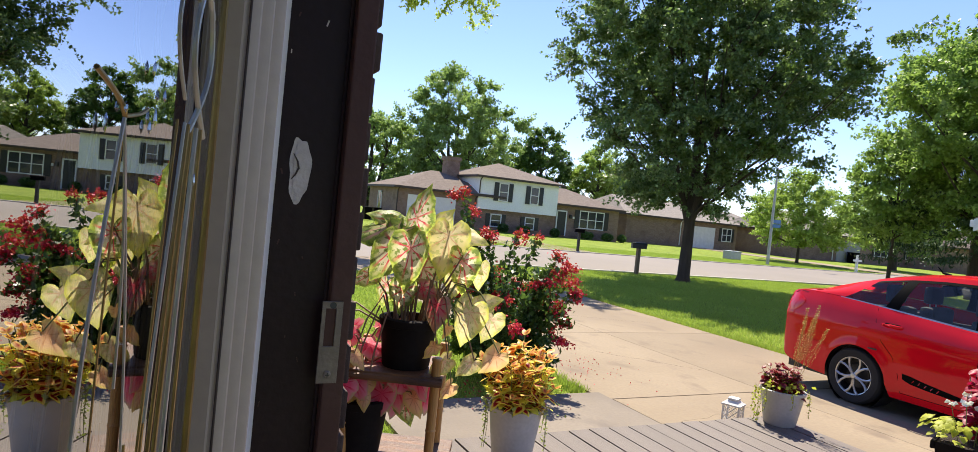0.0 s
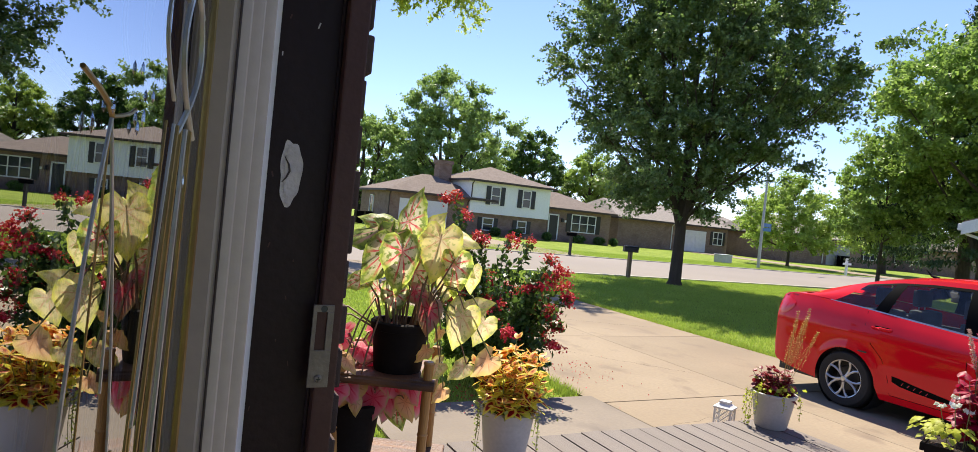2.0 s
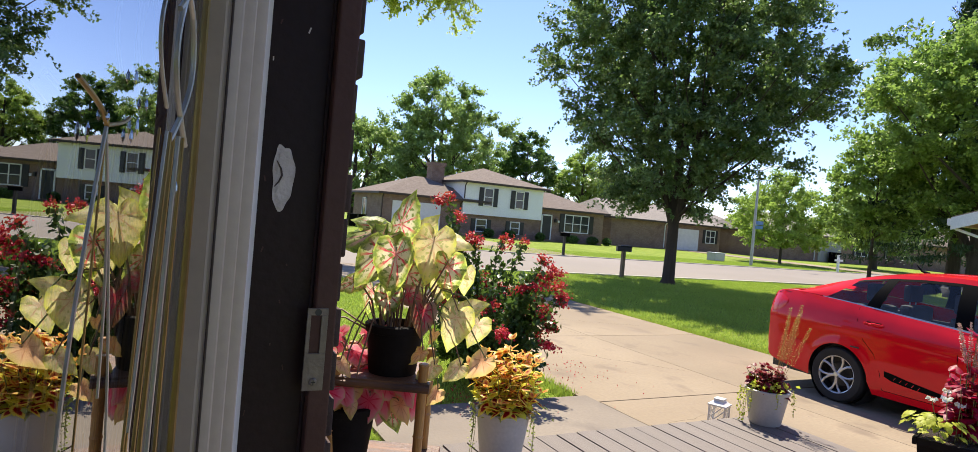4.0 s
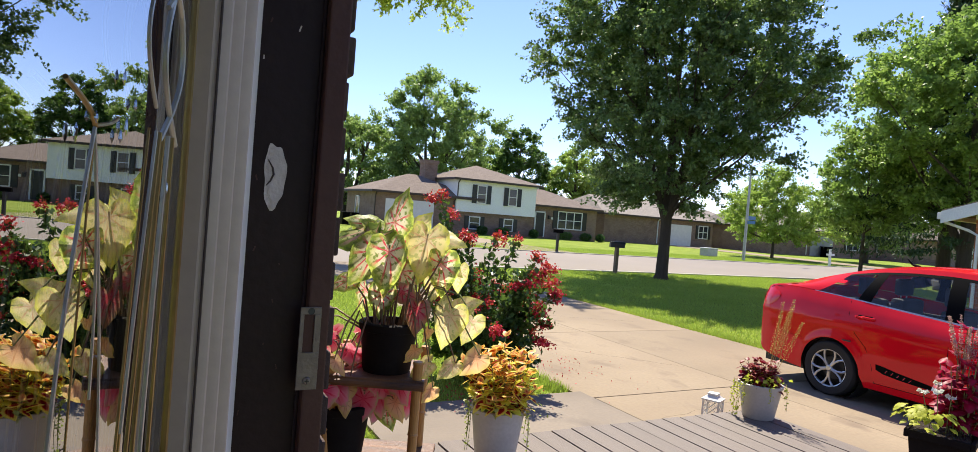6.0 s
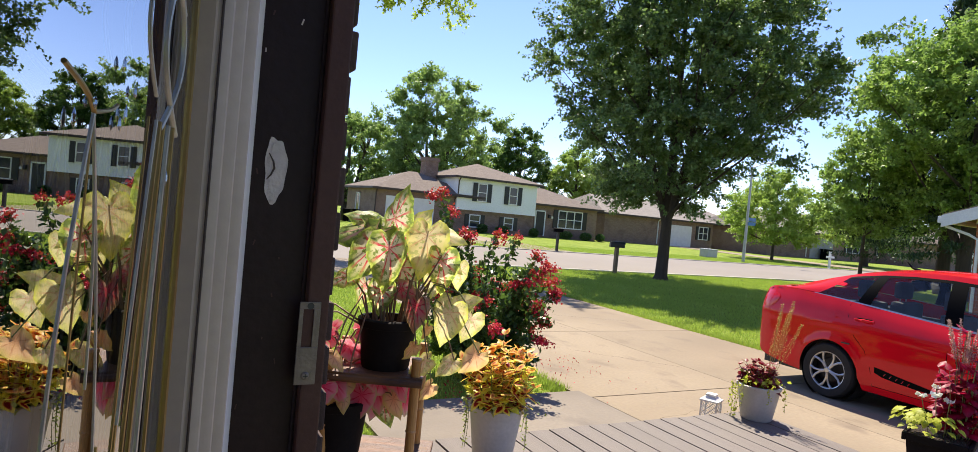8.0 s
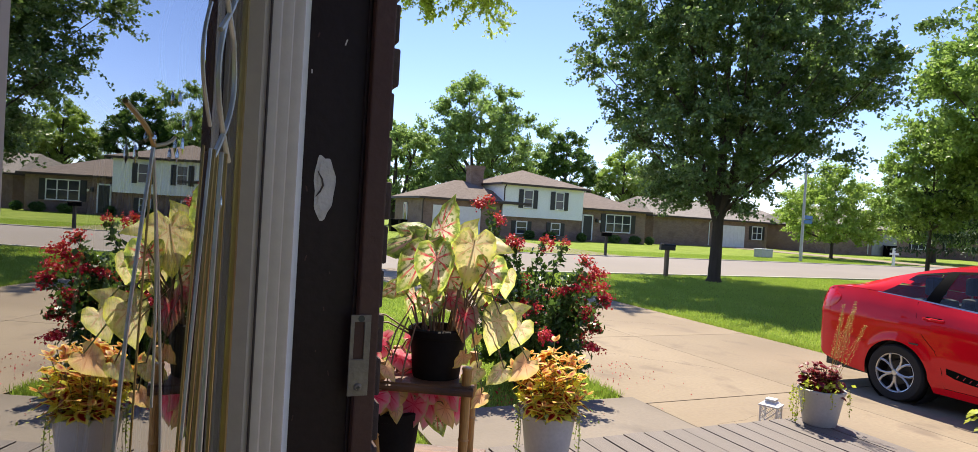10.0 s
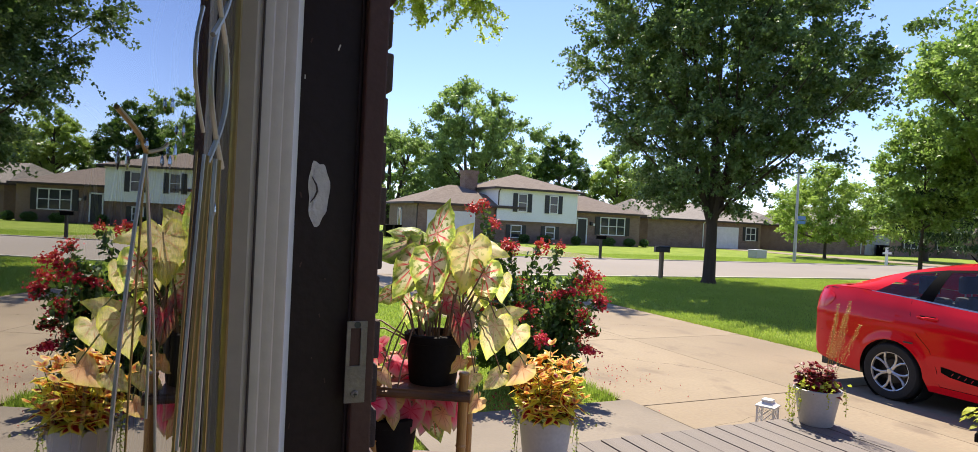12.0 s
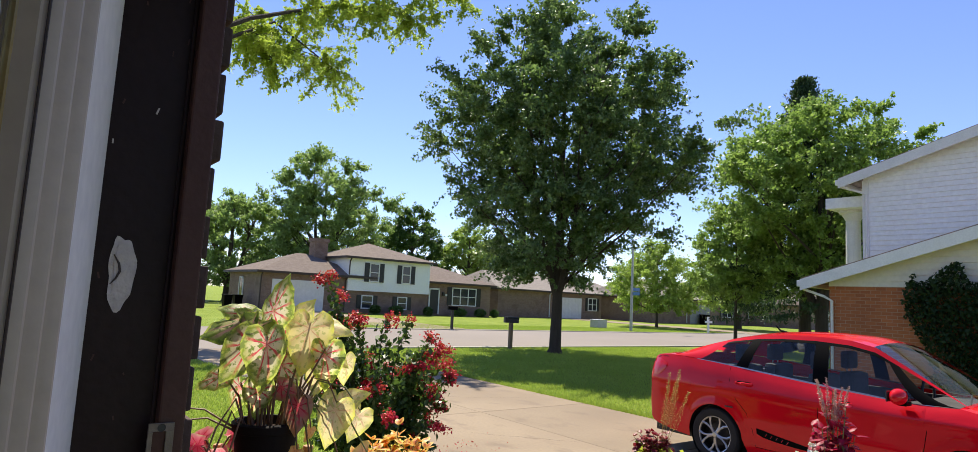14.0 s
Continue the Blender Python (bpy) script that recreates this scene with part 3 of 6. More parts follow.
for k in range(10):
    ds, z = (rg.uniform(0.17, 0.28), rg.uniform(1.50, 1.57)) if k < 6 else (rg.uniform(0.06, 0.12), rg.uniform(1.5, 1.9))
    h = rg.uniform(0.003, 0.006)
    own = lathe([(0.0, -h), (0.0011, -0.3 * h), (0.0009, 0.4 * h), (0.0, h)], 6)
    part("glint_drop", own, M_BEVEL, pane).location = (G0 + ds, -0.008, z)

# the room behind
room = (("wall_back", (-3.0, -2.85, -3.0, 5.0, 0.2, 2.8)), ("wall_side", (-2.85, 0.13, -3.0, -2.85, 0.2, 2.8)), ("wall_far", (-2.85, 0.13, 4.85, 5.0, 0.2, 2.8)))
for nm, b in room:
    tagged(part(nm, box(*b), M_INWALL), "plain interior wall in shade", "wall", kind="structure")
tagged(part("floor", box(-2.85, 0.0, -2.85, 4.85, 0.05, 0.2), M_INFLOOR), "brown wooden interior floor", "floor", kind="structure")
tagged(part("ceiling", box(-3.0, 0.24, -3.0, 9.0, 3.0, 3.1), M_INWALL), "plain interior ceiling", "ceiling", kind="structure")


# ---- houses ----
def hip_roof(x0, x1, y0, y1, z0, z1, over=0.45, ridge_x=None, material=None, parent=None):
    """A hipped roof with eaves and a fascia; ridge_x: where its ridge begins and ends."""
    a, b, c, d = x0 - over, x1 + over, y0 - over, y1 + over
    ym = (c + d) / 2
    r0, r1 = ridge_x or (a + (d - c) / 2, b - (d - c) / 2)
    if r0 > r1:
        r0 = r1 = (a + b) / 2
    v = [(a, c, z0), (b, c, z0), (b, d, z0), (a, d, z0), (r0, ym, z1), (r1, ym, z1)]
    roof = part("roof", solid(v, [(0, 1, 5, 4), (1, 2, 5), (2, 3, 4, 5), (3, 0, 4), (3, 2, 1, 0)]), material, parent)
    part("fascia", box(a, b, c - 0.02, c + 0.02, z0 - 0.16, z0 + 0.02), M_TRIMBROWN, roof)
    part("fascia", box(a - 0.02, a + 0.02, c, d, z0 - 0.16, z0 + 0.02), M_TRIMBROWN, roof)
    return roof


def far_window(parent, x0, x1, z0, z1, y, bars=1, shutter=0.0, mid=True):
    """A framed window in a front wall that looks to -y, with shutters where asked."""
    w = part("window", box(x0, x1, y - 0.05, y + 0.02, z0, z1), M_DARKGLASS, parent)
    fr = bmesh.new()
    t = 0.09
    box(x0 - t, x1 + t, y - 0.09, y - 0.02, z1, z1 + t, bm=fr)
    box(x0 - t, x1 + t, y - 0.09, y - 0.02, z0 - t, z0, bm=fr)
    for k in range(bars + 1):
        xx = x0 - t + (x1 - x0 + t) * k / bars
        box(xx, xx + t, y - 0.085, y - 0.02, z0, z1, bm=fr)
    if mid:
        box(x0, x1, y - 0.075, y - 0.03, (z0 + z1) / 2 - 0.03, (z0 + z1) / 2 + 0.03, bm=fr)
    part("frame", fr, M_WHITE, w)
    if shutter:
        for s0 in (x0 - t - shutter - 0.02, x1 + t + 0.02):
            bm = box(s0, s0 + shutter, y - 0.07, y - 0.02, z0 - t, z1 + t)
            for k in range(8):
                zz = z0 + (z1 - z0) * k / 8
                box(s0 + 0.05, s0 + shutter - 0.05, y - 0.085, y - 0.06, zz, zz + 0.06, bm=bm)
            part("shutter", bm, M_BLACK, parent)
    return w


def lap_front(x0, x1, y, z0, z1, step=0.16):
    """Lapped boards on a wall that looks to -y."""
    bm = bmesh.new()
    z = z0
    while z < z1 - 0.01:
        h = min(step, z1 - z)
        solid([(x0, y, z), (x1, y, z), (x1, y - 0.03, z), (x0, y - 0.03, z), (x0, y, z + h), (x1, y, z + h), (x1, y - 0.008, z + h), (x0, y - 0.008, z + h)], [(0, 1, 2, 3), (4, 5, 6, 7), (3, 2, 6, 7), (0, 3, 7, 4), (1, 2, 6, 5), (0, 1, 5, 4)], bm)
        z += step
    return bm


def panel_door(x0, x1, z0, z1, y, rows=4, cols=8):
    bm = box(x0, x1, y - 0.04, y + 0.02, z0, z1)
    for r in range(rows):
        for c in range(cols):
            w, h = (x1 - x0) / cols, (z1 - z0) / rows
            box(x0 + c * w + 0.06, x0 + (c + 1) * w - 0.06, y - 0.055, y - 0.03, z0 + r * h + 0.07, z0 + (r + 1) * h - 0.07, bm=bm)
    return bm


Y = 49.0
h1 = thing("house", "split-level house of brown brick and white siding with brown hipped roofs", "house")
part("wall", box(15.75, 22.7, Y, 57.3, -0.1, 3.0), M_BRICKFAR, h1, "brown brick garage walls")
part("wall", box(22.7, 30.55, Y, 58.0, -0.1, 1.82), M_BRICKFAR, h1)
part("wall", box(22.7, 30.55, Y - 0.25, 58.0, 1.82, 4.6), M_SIDING, h1, "white lapped siding")
part("siding", lap_front(22.7, 30.55, Y - 0.25, 1.82, 4.6), M_SIDING, h1)
part("wall", box(30.55, 37.9, Y + 0.3, 57.0, -0.1, 3.0), M_BRICKFAR, h1)
hip_roof(15.75, 24.8, Y, 57.3, 3.0, 4.75, material=M_SHINGLE, parent=h1)
hip_roof(22.7, 30.55, Y - 0.25, 58.0, 4.62, 6.2, material=M_SHINGLE, parent=h1)
hip_roof(29.0, 37.9, Y + 0.3, 57.0, 3.0, 4.6, material=M_SHINGLE, parent=h1)
part("chimney", box(21.2, 22.4, 52.6, 53.8, 3.5, 6.0, bm=box(21.1, 22.5, 52.5, 53.9, 5.85, 6.15)), M_BRICKFAR, h1)
part("garage_door", panel_door(16.6, 20.8, 0, 2.4, Y), M_WHITE, h1)
for x0, x1, z0, z1 in ((24.65, 25.4, 2.7, 4.1), (27.75, 28.45, 2.7, 4.1)):
    far_window(h1, x0, x1, z0, z1, Y - 0.28, 1, 0.42)
for x0, x1, z0, z1 in ((24.2, 25.1, 0.45, 1.4), (27.6, 28.4, 0.45, 1.4)):
    far_window(h1, x0, x1, z0, z1, Y, 1, 0.4)
far_window(h1, 33.5, 36.1, 1.0, 2.5, Y + 0.3, 3, 0.5, True)
part("door", box(31.0, 31.9, Y + 0.22, Y + 0.32, 0.15, 2.3), M_BLACK, h1, "dark front door")
part("door_frame", box(30.88, 31.0, Y + 0.2, Y + 0.32, 0.1, 2.4, bm=box(31.9, 32.02, Y + 0.2, Y + 0.32, 0.1, 2.4, bm=box(30.88, 32.02, Y + 0.2, Y + 0.32, 2.3, 2.42))), M_WHITE, h1)
w = part("window", box(15.70, 15.78, 53.3, 54.2, 1.0, 2.4), M_DARKGLASS, h1)
part("frame", box(15.66, 15.74, 53.2, 53.3, 0.9, 2.5, bm=box(15.66, 15.74, 54.2, 54.3, 0.9, 2.5, bm=box(15.66, 15.74, 53.2, 54.3, 2.4, 2.5, bm=box(15.66, 15.74, 53.2, 54.3, 0.9, 1.0)))), M_WHITE, w)
for x0 in (15.72, 22.6):
    part("downspout", tube([(x0, Y - 0.42, 2.9), (x0, Y - 0.06, 2.6), (x0, Y - 0.06, 0.1)], 0.05, 6), M_TRIMBROWN, h1)
part("wall_lamp", box(32.3, 32.5, Y + 0.08, Y + 0.3, 1.75, 2.1, 0.03), M_BLACK, h1)
part("plaque", box(32.7, 33.05, Y + 0.26, Y + 0.3, 1.75, 1.95), M_WHITE, h1)
part("downspout", tube([(22.75, Y - 0.65, 4.5), (22.75, Y - 0.33, 4.2), (22.75, Y - 0.33, 3.1)], 0.05, 6), M_TRIMBROWN, h1)


def plain_house(x0, x1, y0, y1, eave, ridge, roofmat, door_x, wins, label, doormat=None):
    h = thing("house", label, "house")
    part("wall", box(x0, x1, y0, y1, -0.1, eave), M_BRICKFAR, h)
    hip_roof(x0, x1, y0, y1, eave, ridge, material=roofmat, parent=h, ridge_x=(x0 + 1.5, x1 - 2.5))
    if door_x:
        part("garage_door", panel_door(door_x[0], door_x[1], 0, 2.3, y0), doormat or M_WHITE, h)
    for a, b in wins:
        far_window(h, a, b, 1.0, 2.3, y0, 2, 0.35)
    part("downspout", tube([(door_x[0] - 0.7, y0 - 0.4, eave - 0.1), (door_x[0] - 0.7, y0 - 0.06, eave - 0.4), (door_x[0] - 0.7, y0 - 0.06, 0.1)], 0.06, 6), M_WHITE, h)
    return h


plain_house(41.0, 56.5, 52.0, 62.0, 2.9, 4.9, M_SHINGLEG, (48.9, 53.2), ((54.3, 55.6),), "single-storey brown brick house with white garage door")
plain_house(58.5, 76.0, 64.0, 74.0, 2.9, 5.0, M_SHINGLEG, (66.5, 71.0), ((60.5, 62.2),), "far single-storey brick house behind trees")
M_GREYDOOR = surface("grey_door_paint", (0.36, 0.35, 0.33), (0.31, 0.30, 0.29), 1, 20, 0.6)
plain_house(59.5, 85.0, 47.0, 57.0, 2.9, 5.2, M_SHINGLEG, (66.7, 70.8), ((73.4, 75.8), (79.5, 81.5)), "low brick house with grey garage door and shutters", M_GREYDOOR)
plain_house(80.0, 105.0, 40.0, 50.0, 2.9, 5.0, M_SHINGLE, (86, 90), ((92.0, 94.5), (97, 99)), "low dark brick house under the trees")
plain_house(2.5, 11.5, 58.0, 68.0, 2.8, 4.4, M_SHINGLEG, (4.0, 7.0), ((8.5, 10.0),), "far low house with pale walls")

# neighbour's house beyond the car
NX, NY = 15.4, 7.1
h6 = thing("neighbour_house", "two-storey house with orange brick base and white lapped siding", "house")


def gable(x0, x1, y0, slope, z0, run, material, parent, label=""):
    """A wall that looks to -x with a raking top, highest away from the street."""
    return part("wall", solid([(x0, y0, -0.1), (x0, y0 - run, -0.1), (x0, y0 - run, z0 + slope * run), (x0, y0, z0), (x1, y0, -0.1), (x1, y0 - run, -0.1), (x1, y0 - run, z0 + slope * run), (x1, y0, z0)],
                [(0, 1, 2, 3), (4, 5, 6, 7), (0, 3, 7, 4), (1, 2, 6, 5), (2, 3, 7, 6), (0, 1, 5, 4)]), material, parent, label)


def lap_gable(x, y0, slope, z_low, z_eave, run, step, material, parent):
    bm = bmesh.new()
    z = z_low
    while z < z_eave + slope * run - 0.02:
        ya = y0 if z < z_eave else y0 - (z - z_eave) / slope
        zt = z + step
        yb = y0 if zt < z_eave else y0 - (zt - z_eave) / slope
        if ya > y0 - run + 0.1:
            ye = y0 - run
            solid([(x, ya, z), (x, ye, z), (x - 0.03, ye, z), (x - 0.03, ya, z), (x, max(yb, ye), zt), (x, ye, zt), (x - 0.006, ye, zt), (x - 0.006, max(yb, ye), zt)],
                  [(0, 1, 2, 3), (4, 5, 6, 7), (3, 2, 6, 7), (0, 3, 7, 4), (1, 2, 6, 5)], bm)
        z += step
    return part("siding", bm, material, parent)


def rake(x0, x1, y0, slope, z0, run, thick, material, parent, over=0.5):
    """A roof slope with its barge board."""
    a, b = y0 + over, y0 - run
    za, zb = z0 - slope * over, z0 + slope * run
    r = part("roof", solid([(x0 - 0.35, a, za), (x0 - 0.35, b, zb), (x1, b, zb), (x1, a, za), (x0 - 0.35, a, za + thick), (x0 - 0.35, b, zb + thick), (x1, b, zb + thick), (x1, a, za + thick)],
             [(0, 1, 2, 3), (4, 5, 6, 7), (0, 1, 5, 4), (2, 3, 7, 6), (1, 2, 6, 5), (0, 3, 7, 4)]), M_SHINGLE, parent)
    part("barge_board", solid([(x0 - 0.39, a, za - 0.19), (x0 - 0.39, b, zb - 0.19), (x0 - 0.355, b, zb - 0.19), (x0 - 0.355, a, za - 0.19), (x0 - 0.39, a, za + thick - 0.03), (x0 - 0.39, b, zb + thick - 0.03), (x0 - 0.355, b, zb + thick - 0.03), (x0 - 0.355, a, za + thick - 0.03)],
              [(0, 1, 2, 3), (4, 5, 6, 7), (0, 1, 5, 4), (2, 3, 7, 6), (1, 2, 6, 5), (0, 3, 7, 4)]), M_WHITE, r)
    part("soffit", solid([(x0 - 0.35, a, za - 0.02), (x0 - 0.35, b, zb - 0.02), (x0, b, zb - 0.02), (x0, a, za - 0.02), (x0 - 0.35, a, za - 0.006), (x0 - 0.35, b, zb - 0.006), (x0, b, zb - 0.006), (x0, a, za - 0.006)],
              [(0, 1, 2, 3), (4, 5, 6, 7), (0, 1, 5, 4), (2, 3, 7, 6), (1, 2, 6, 5), (0, 3, 7, 4)]), M_WHITE, r)
    part("gutter", box(x0 - 0.35, x1, a - 0.02, a + 0.10, za - 0.10, za + 0.05, 0.02), M_WHITE, r)
    return r


gable(NX, NX + 3.0, NY, 0.31, 2.58, 7.0, M_BRICKRED, h6, "orange brick wall")
lap_gable(NX - 0.004, NY, 0.31, 2.44, 2.58, 7.0, 0.13, M_CREAM, h6)
rake(NX, NX + 3.2, NY, 0.31, 2.66, 7.0, 0.10, M_WHITE, h6)
gable(NX + 3.0, NX + 12, NY + 0.45, 0.29, 5.5, 7.0, M_SIDING, h6)
lap_gable(NX + 2.996, NY + 0.45, 0.29, 2.5, 5.5, 7.0, 0.13, M_SIDING, h6)
rake(NX + 3.0, NX + 12, NY + 0.45, 0.29, 5.58, 7.0, 0.10, M_WHITE, h6)
part("downspout", tube([(NX - 0.2, NY + 0.5, 2.35), (NX - 0.06, NY + 0.1, 2.2), (NX - 0.06, NY - 0.08, 2.1), (NX - 0.06, NY - 0.08, 0.05)], 0.032, 8), M_WHITE, h6)
part("downspout", tube([(NX + 2.8, NY + 0.95, 5.3), (NX + 2.94, NY + 0.55, 5.15), (NX + 2.94, NY + 0.37, 5.05), (NX + 2.94, NY + 0.37, 2.6)], 0.032, 8), M_WHITE, h6)
part("corner_post", box(NX + 2.95, NX + 3.02, NY + 0.31, NY + 0.47, 2.6, 5.45), M_WHITE, h6)
bay = part("porch_column", lathe([(0.26, 2.6), (0.26, 2.7), (0.2, 2.75), (0.19, 4.5), (0.24, 4.6), (0.3, 4.7), (0.36, 4.72), (0.36, 4.95)], 20), M_WHITE, h6)
bay.location = (NX + 4.0, NY + 1.15, 0)
part("porch_roof", prism([(NX + 3.3, NY + 0.48), (NX + 3.3, NY + 1.6), (NX + 9, NY + 1.6), (NX + 9, NY + 0.48)], 4.8, 5.1), M_SIDING, h6)

# ---- trees ----
TALL = ((0.0, 0.30), (0.06, 0.50), (0.2, 0.72), (0.35, 0.92), (0.48, 1.0), (0.62, 0.92), (0.78, 0.70), (0.9, 0.48), (1.0, 0.10))
tree("maple_tree", "tall shade tree with dense dark green crown on the lawn", (15.66, 16.56, -0.03), 13.0, 9.7, 2.6, 190000, 0.088, M_LEAF_MAPLE, 3, 0.19, clumps=430, forks=60, profile=TALL, spray=0.086, leaders=4, core=0.03)
tree("shade_tree", "tall airy tree behind the house across the road", (27.4, 66, -0.03), 17.4, 14.0, 3.5, 60000, 0.21, M_LEAF_BACK, 8, 0.4, clumps=170, spray=0.1, leaders=3)
tree("shade_tree", "broad green tree behind the garage", (19.6, 72, -0.03), 12.3, 12.5, 2.0, 40000, 0.21, M_LEAF_BACK, 12, 0.4, clumps=170, leaders=2)
tree("shade_tree", "round dark tree behind the roofs", (41.0, 70, -0.03), 13.0, 9.5, 2.0, 42000, 0.2, M_LEAF_DARK, 21, 0.4, clumps=190)
tree("shade_tree", "pale green tree behind the roofs", (48.5, 68, -0.03), 11.4, 8.5, 2.0, 34000, 0.19, M_LEAF_LIGHT, 31, 0.35, clumps=160)
tree("shade_tree", "green tree behind the roofs", (56.0, 70, -0.03), 11.0, 13.0, 2.0, 34000, 0.2, M_LEAF_BACK, 33, 0.35, clumps=160)
tree("young_tree", "young bright green tree on the far lawn", (46.5, 36.2, -0.03), 8.2, 8.6, 1.4, 36000, 0.14, M_LEAF_LIGHT, 41, 0.12, clumps=240, profile=((0.0, 0.6), (0.15, 0.95), (0.35, 1.0), (0.6, 0.75), (0.85, 0.35), (1.0, 0.05)))
tree("shade_tree", "green tree far along the road", (60.0, 36.5, -0.03), 8.0, 10.0, 1.8, 26000, 0.2, M_LEAF_BACK, 44, 0.3, clumps=200)
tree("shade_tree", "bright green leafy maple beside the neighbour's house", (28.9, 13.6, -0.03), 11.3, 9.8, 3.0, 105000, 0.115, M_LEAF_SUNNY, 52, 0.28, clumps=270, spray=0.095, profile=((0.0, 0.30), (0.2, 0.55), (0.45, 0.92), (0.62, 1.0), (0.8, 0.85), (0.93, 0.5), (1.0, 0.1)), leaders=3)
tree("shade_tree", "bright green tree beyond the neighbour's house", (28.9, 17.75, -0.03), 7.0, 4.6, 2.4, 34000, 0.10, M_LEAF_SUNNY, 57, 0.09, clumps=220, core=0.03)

# ---- car ----
def paint(name, col, rough=0.25, coat=1.0, metal=0.0):
    m, nt, p = nodes_of(name)
    c = mixc(nt, noise_fac(nt, 2.5), col, tuple(v * 0.9 for v in col))
    nt.links.new(c, p.inputs["Base Color"])
    p.inputs["Roughness"].default_value, p.inputs["Coat Weight"].default_value, p.inputs["Metallic"].default_value = rough, coat, metal
    p.inputs["Coat Roughness"].default_value = 0.04
    return m


M_RED = paint("red_car_paint", (0.66, 0.003, 0.012), 0.6, 0.75)
M_RED.node_tree.nodes["Principled BSDF"].inputs["Specular IOR Level"].default_value = 0.03
M_GLOSSBLACK = paint("black_trim", (0.0022, 0.0022, 0.0025), 0.5, 0.0)
M_GLOSSBLACK.node_tree.nodes["Principled BSDF"].inputs["Specular IOR Level"].default_value = 0.05
M_TYRE = surface("tyre_rubber", (0.009, 0.009, 0.009), (0.015, 0.0145, 0.014), 6, 60, 0.8, rel=0.3)
M_ALLOY = surface("silver_alloy", (0.62, 0.62, 0.62), (0.52, 0.52, 0.52), 8, 60, 0.3, 0.85, rel=0.03)
M_CHROME = surface("chrome_trim", (0.50, 0.50, 0.50), (0.42, 0.42, 0.42), 8, 60, 0.3, 1.0, rel=0)
M_CARGLASS = glass("car_glass", (0.93, 0.97, 0.95), 1.5, clear=0.95)
M_SEAT = surface("grey_seat_cloth", (0.05, 0.05, 0.053), (0.075, 0.075, 0.078), 6, 90, 0.95)
M_LAMPRED = paint("red_lamp_lens", (0.62, 0.004, 0.012), 0.15, 0.35)

car = thing("car", "red four-door sedan parked on the concrete driveway", "car", (7.70, 4.50, 0.0), 180)


def curve(pairs, x):
    """Smooth steps between (x, value) pairs."""
    for (a, va), (b, vb) in zip(pairs, pairs[1:]):
        if x <= b:
            k = max(0.0, min(1.0, (x - a) / (b - a)))
            return va + (vb - va) * k
    return pairs[-1][1]


TOP = ((-1.06, 0.97), (-1.0, 1.10), (-0.9, 1.145), (-0.72, 1.16), (-0.4, 1.15), (0.0, 1.125), (0.6, 1.07), (1.3, 1.01), (2.0, 0.965), (2.4, 0.985), (2.8, 0.91), (3.1, 0.80), (3.26, 0.67), (3.32, 0.58))
HALF = ((-1.06, 0.66), (-1.0, 0.74), (-0.85, 0.79), (-0.5, 0.835), (0, 0.855), (0.7, 0.855), (1.9, 0.855), (2.5, 0.845), (2.9, 0.80), (3.15, 0.70), (3.32, 0.52))
LOW = ((-1.06, 0.42), (-0.95, 0.30), (-0.6, 0.24), (0, 0.19), (2.5, 0.19), (3.0, 0.22), (3.32, 0.30))
ROOF = ((-0.74, 1.16), (-0.5, 1.235), (-0.2, 1.335), (0.1, 1.42), (0.4, 1.478), (0.7, 1.508), (1.05, 1.52), (1.4, 1.505), (1.65, 1.45), (2.0, 1.25), (2.44, 0.985))
RA, AXLES = 0.350, (0.0, 2.49)


def low_edge(l):
    z = curve(LOW, l)
    for a in AXLES:
        if abs(l - a) < RA:
            z = max(z, 0.30 + math.sqrt(RA * RA - (l - a) ** 2))
    return z


def flank(l, z):
    """Half the width of the body at l and height z."""
    w, t = curve(HALF, l), curve(TOP, l)
    if z < 0.50:
        w -= 0.055 * ((0.50 - z) / 0.3) ** 2
    k = max(0.0, (z - 0.80) / max(0.05, t - 0.80))
    w -= 0.085 * k * k
    w += 0.010 * math.exp(-((z - 0.84) / 0.03) ** 2) - 0.010 * math.exp(-((z - 0.42) / 0.06) ** 2)
    for a in AXLES:
        r = math.hypot(l - a, z - 0.30)
        if r < 0.5:
            w += 0.016 * math.exp(-((r - 0.36) / 0.05) ** 2)
    return w


ls = sorted(set([round(-1.06 + 0.05 * i, 3) for i in range(88)] + [a + s * RA * k for a in AXLES for s in (-1, 1) for k in (0.999, 0.985, 0.95, 0.88, 0.78)] + [3.32, -1.03, -0.98]))
ls = [l for l in ls if l <= 3.32]
bm = bmesh.new()
NV = 16
for sd in (1, -1):
    grid = []
    for l in ls:
        zb, zt = low_edge(l), curve(TOP, l)
        grid.append([bm.verts.new((sd * flank(l, zb + (zt - zb) * k / NV), l, zb + (zt - zb) * k / NV)) for k in range(NV + 1)])
    for a, b in zip(grid, grid[1:]):
        for k in range(NV):
            bm.faces.new((a[k], b[k], b[k + 1], a[k + 1]) if sd == 1 else (a[k], a[k + 1], b[k + 1], b[k]))
    if sd == 1:
        right = grid
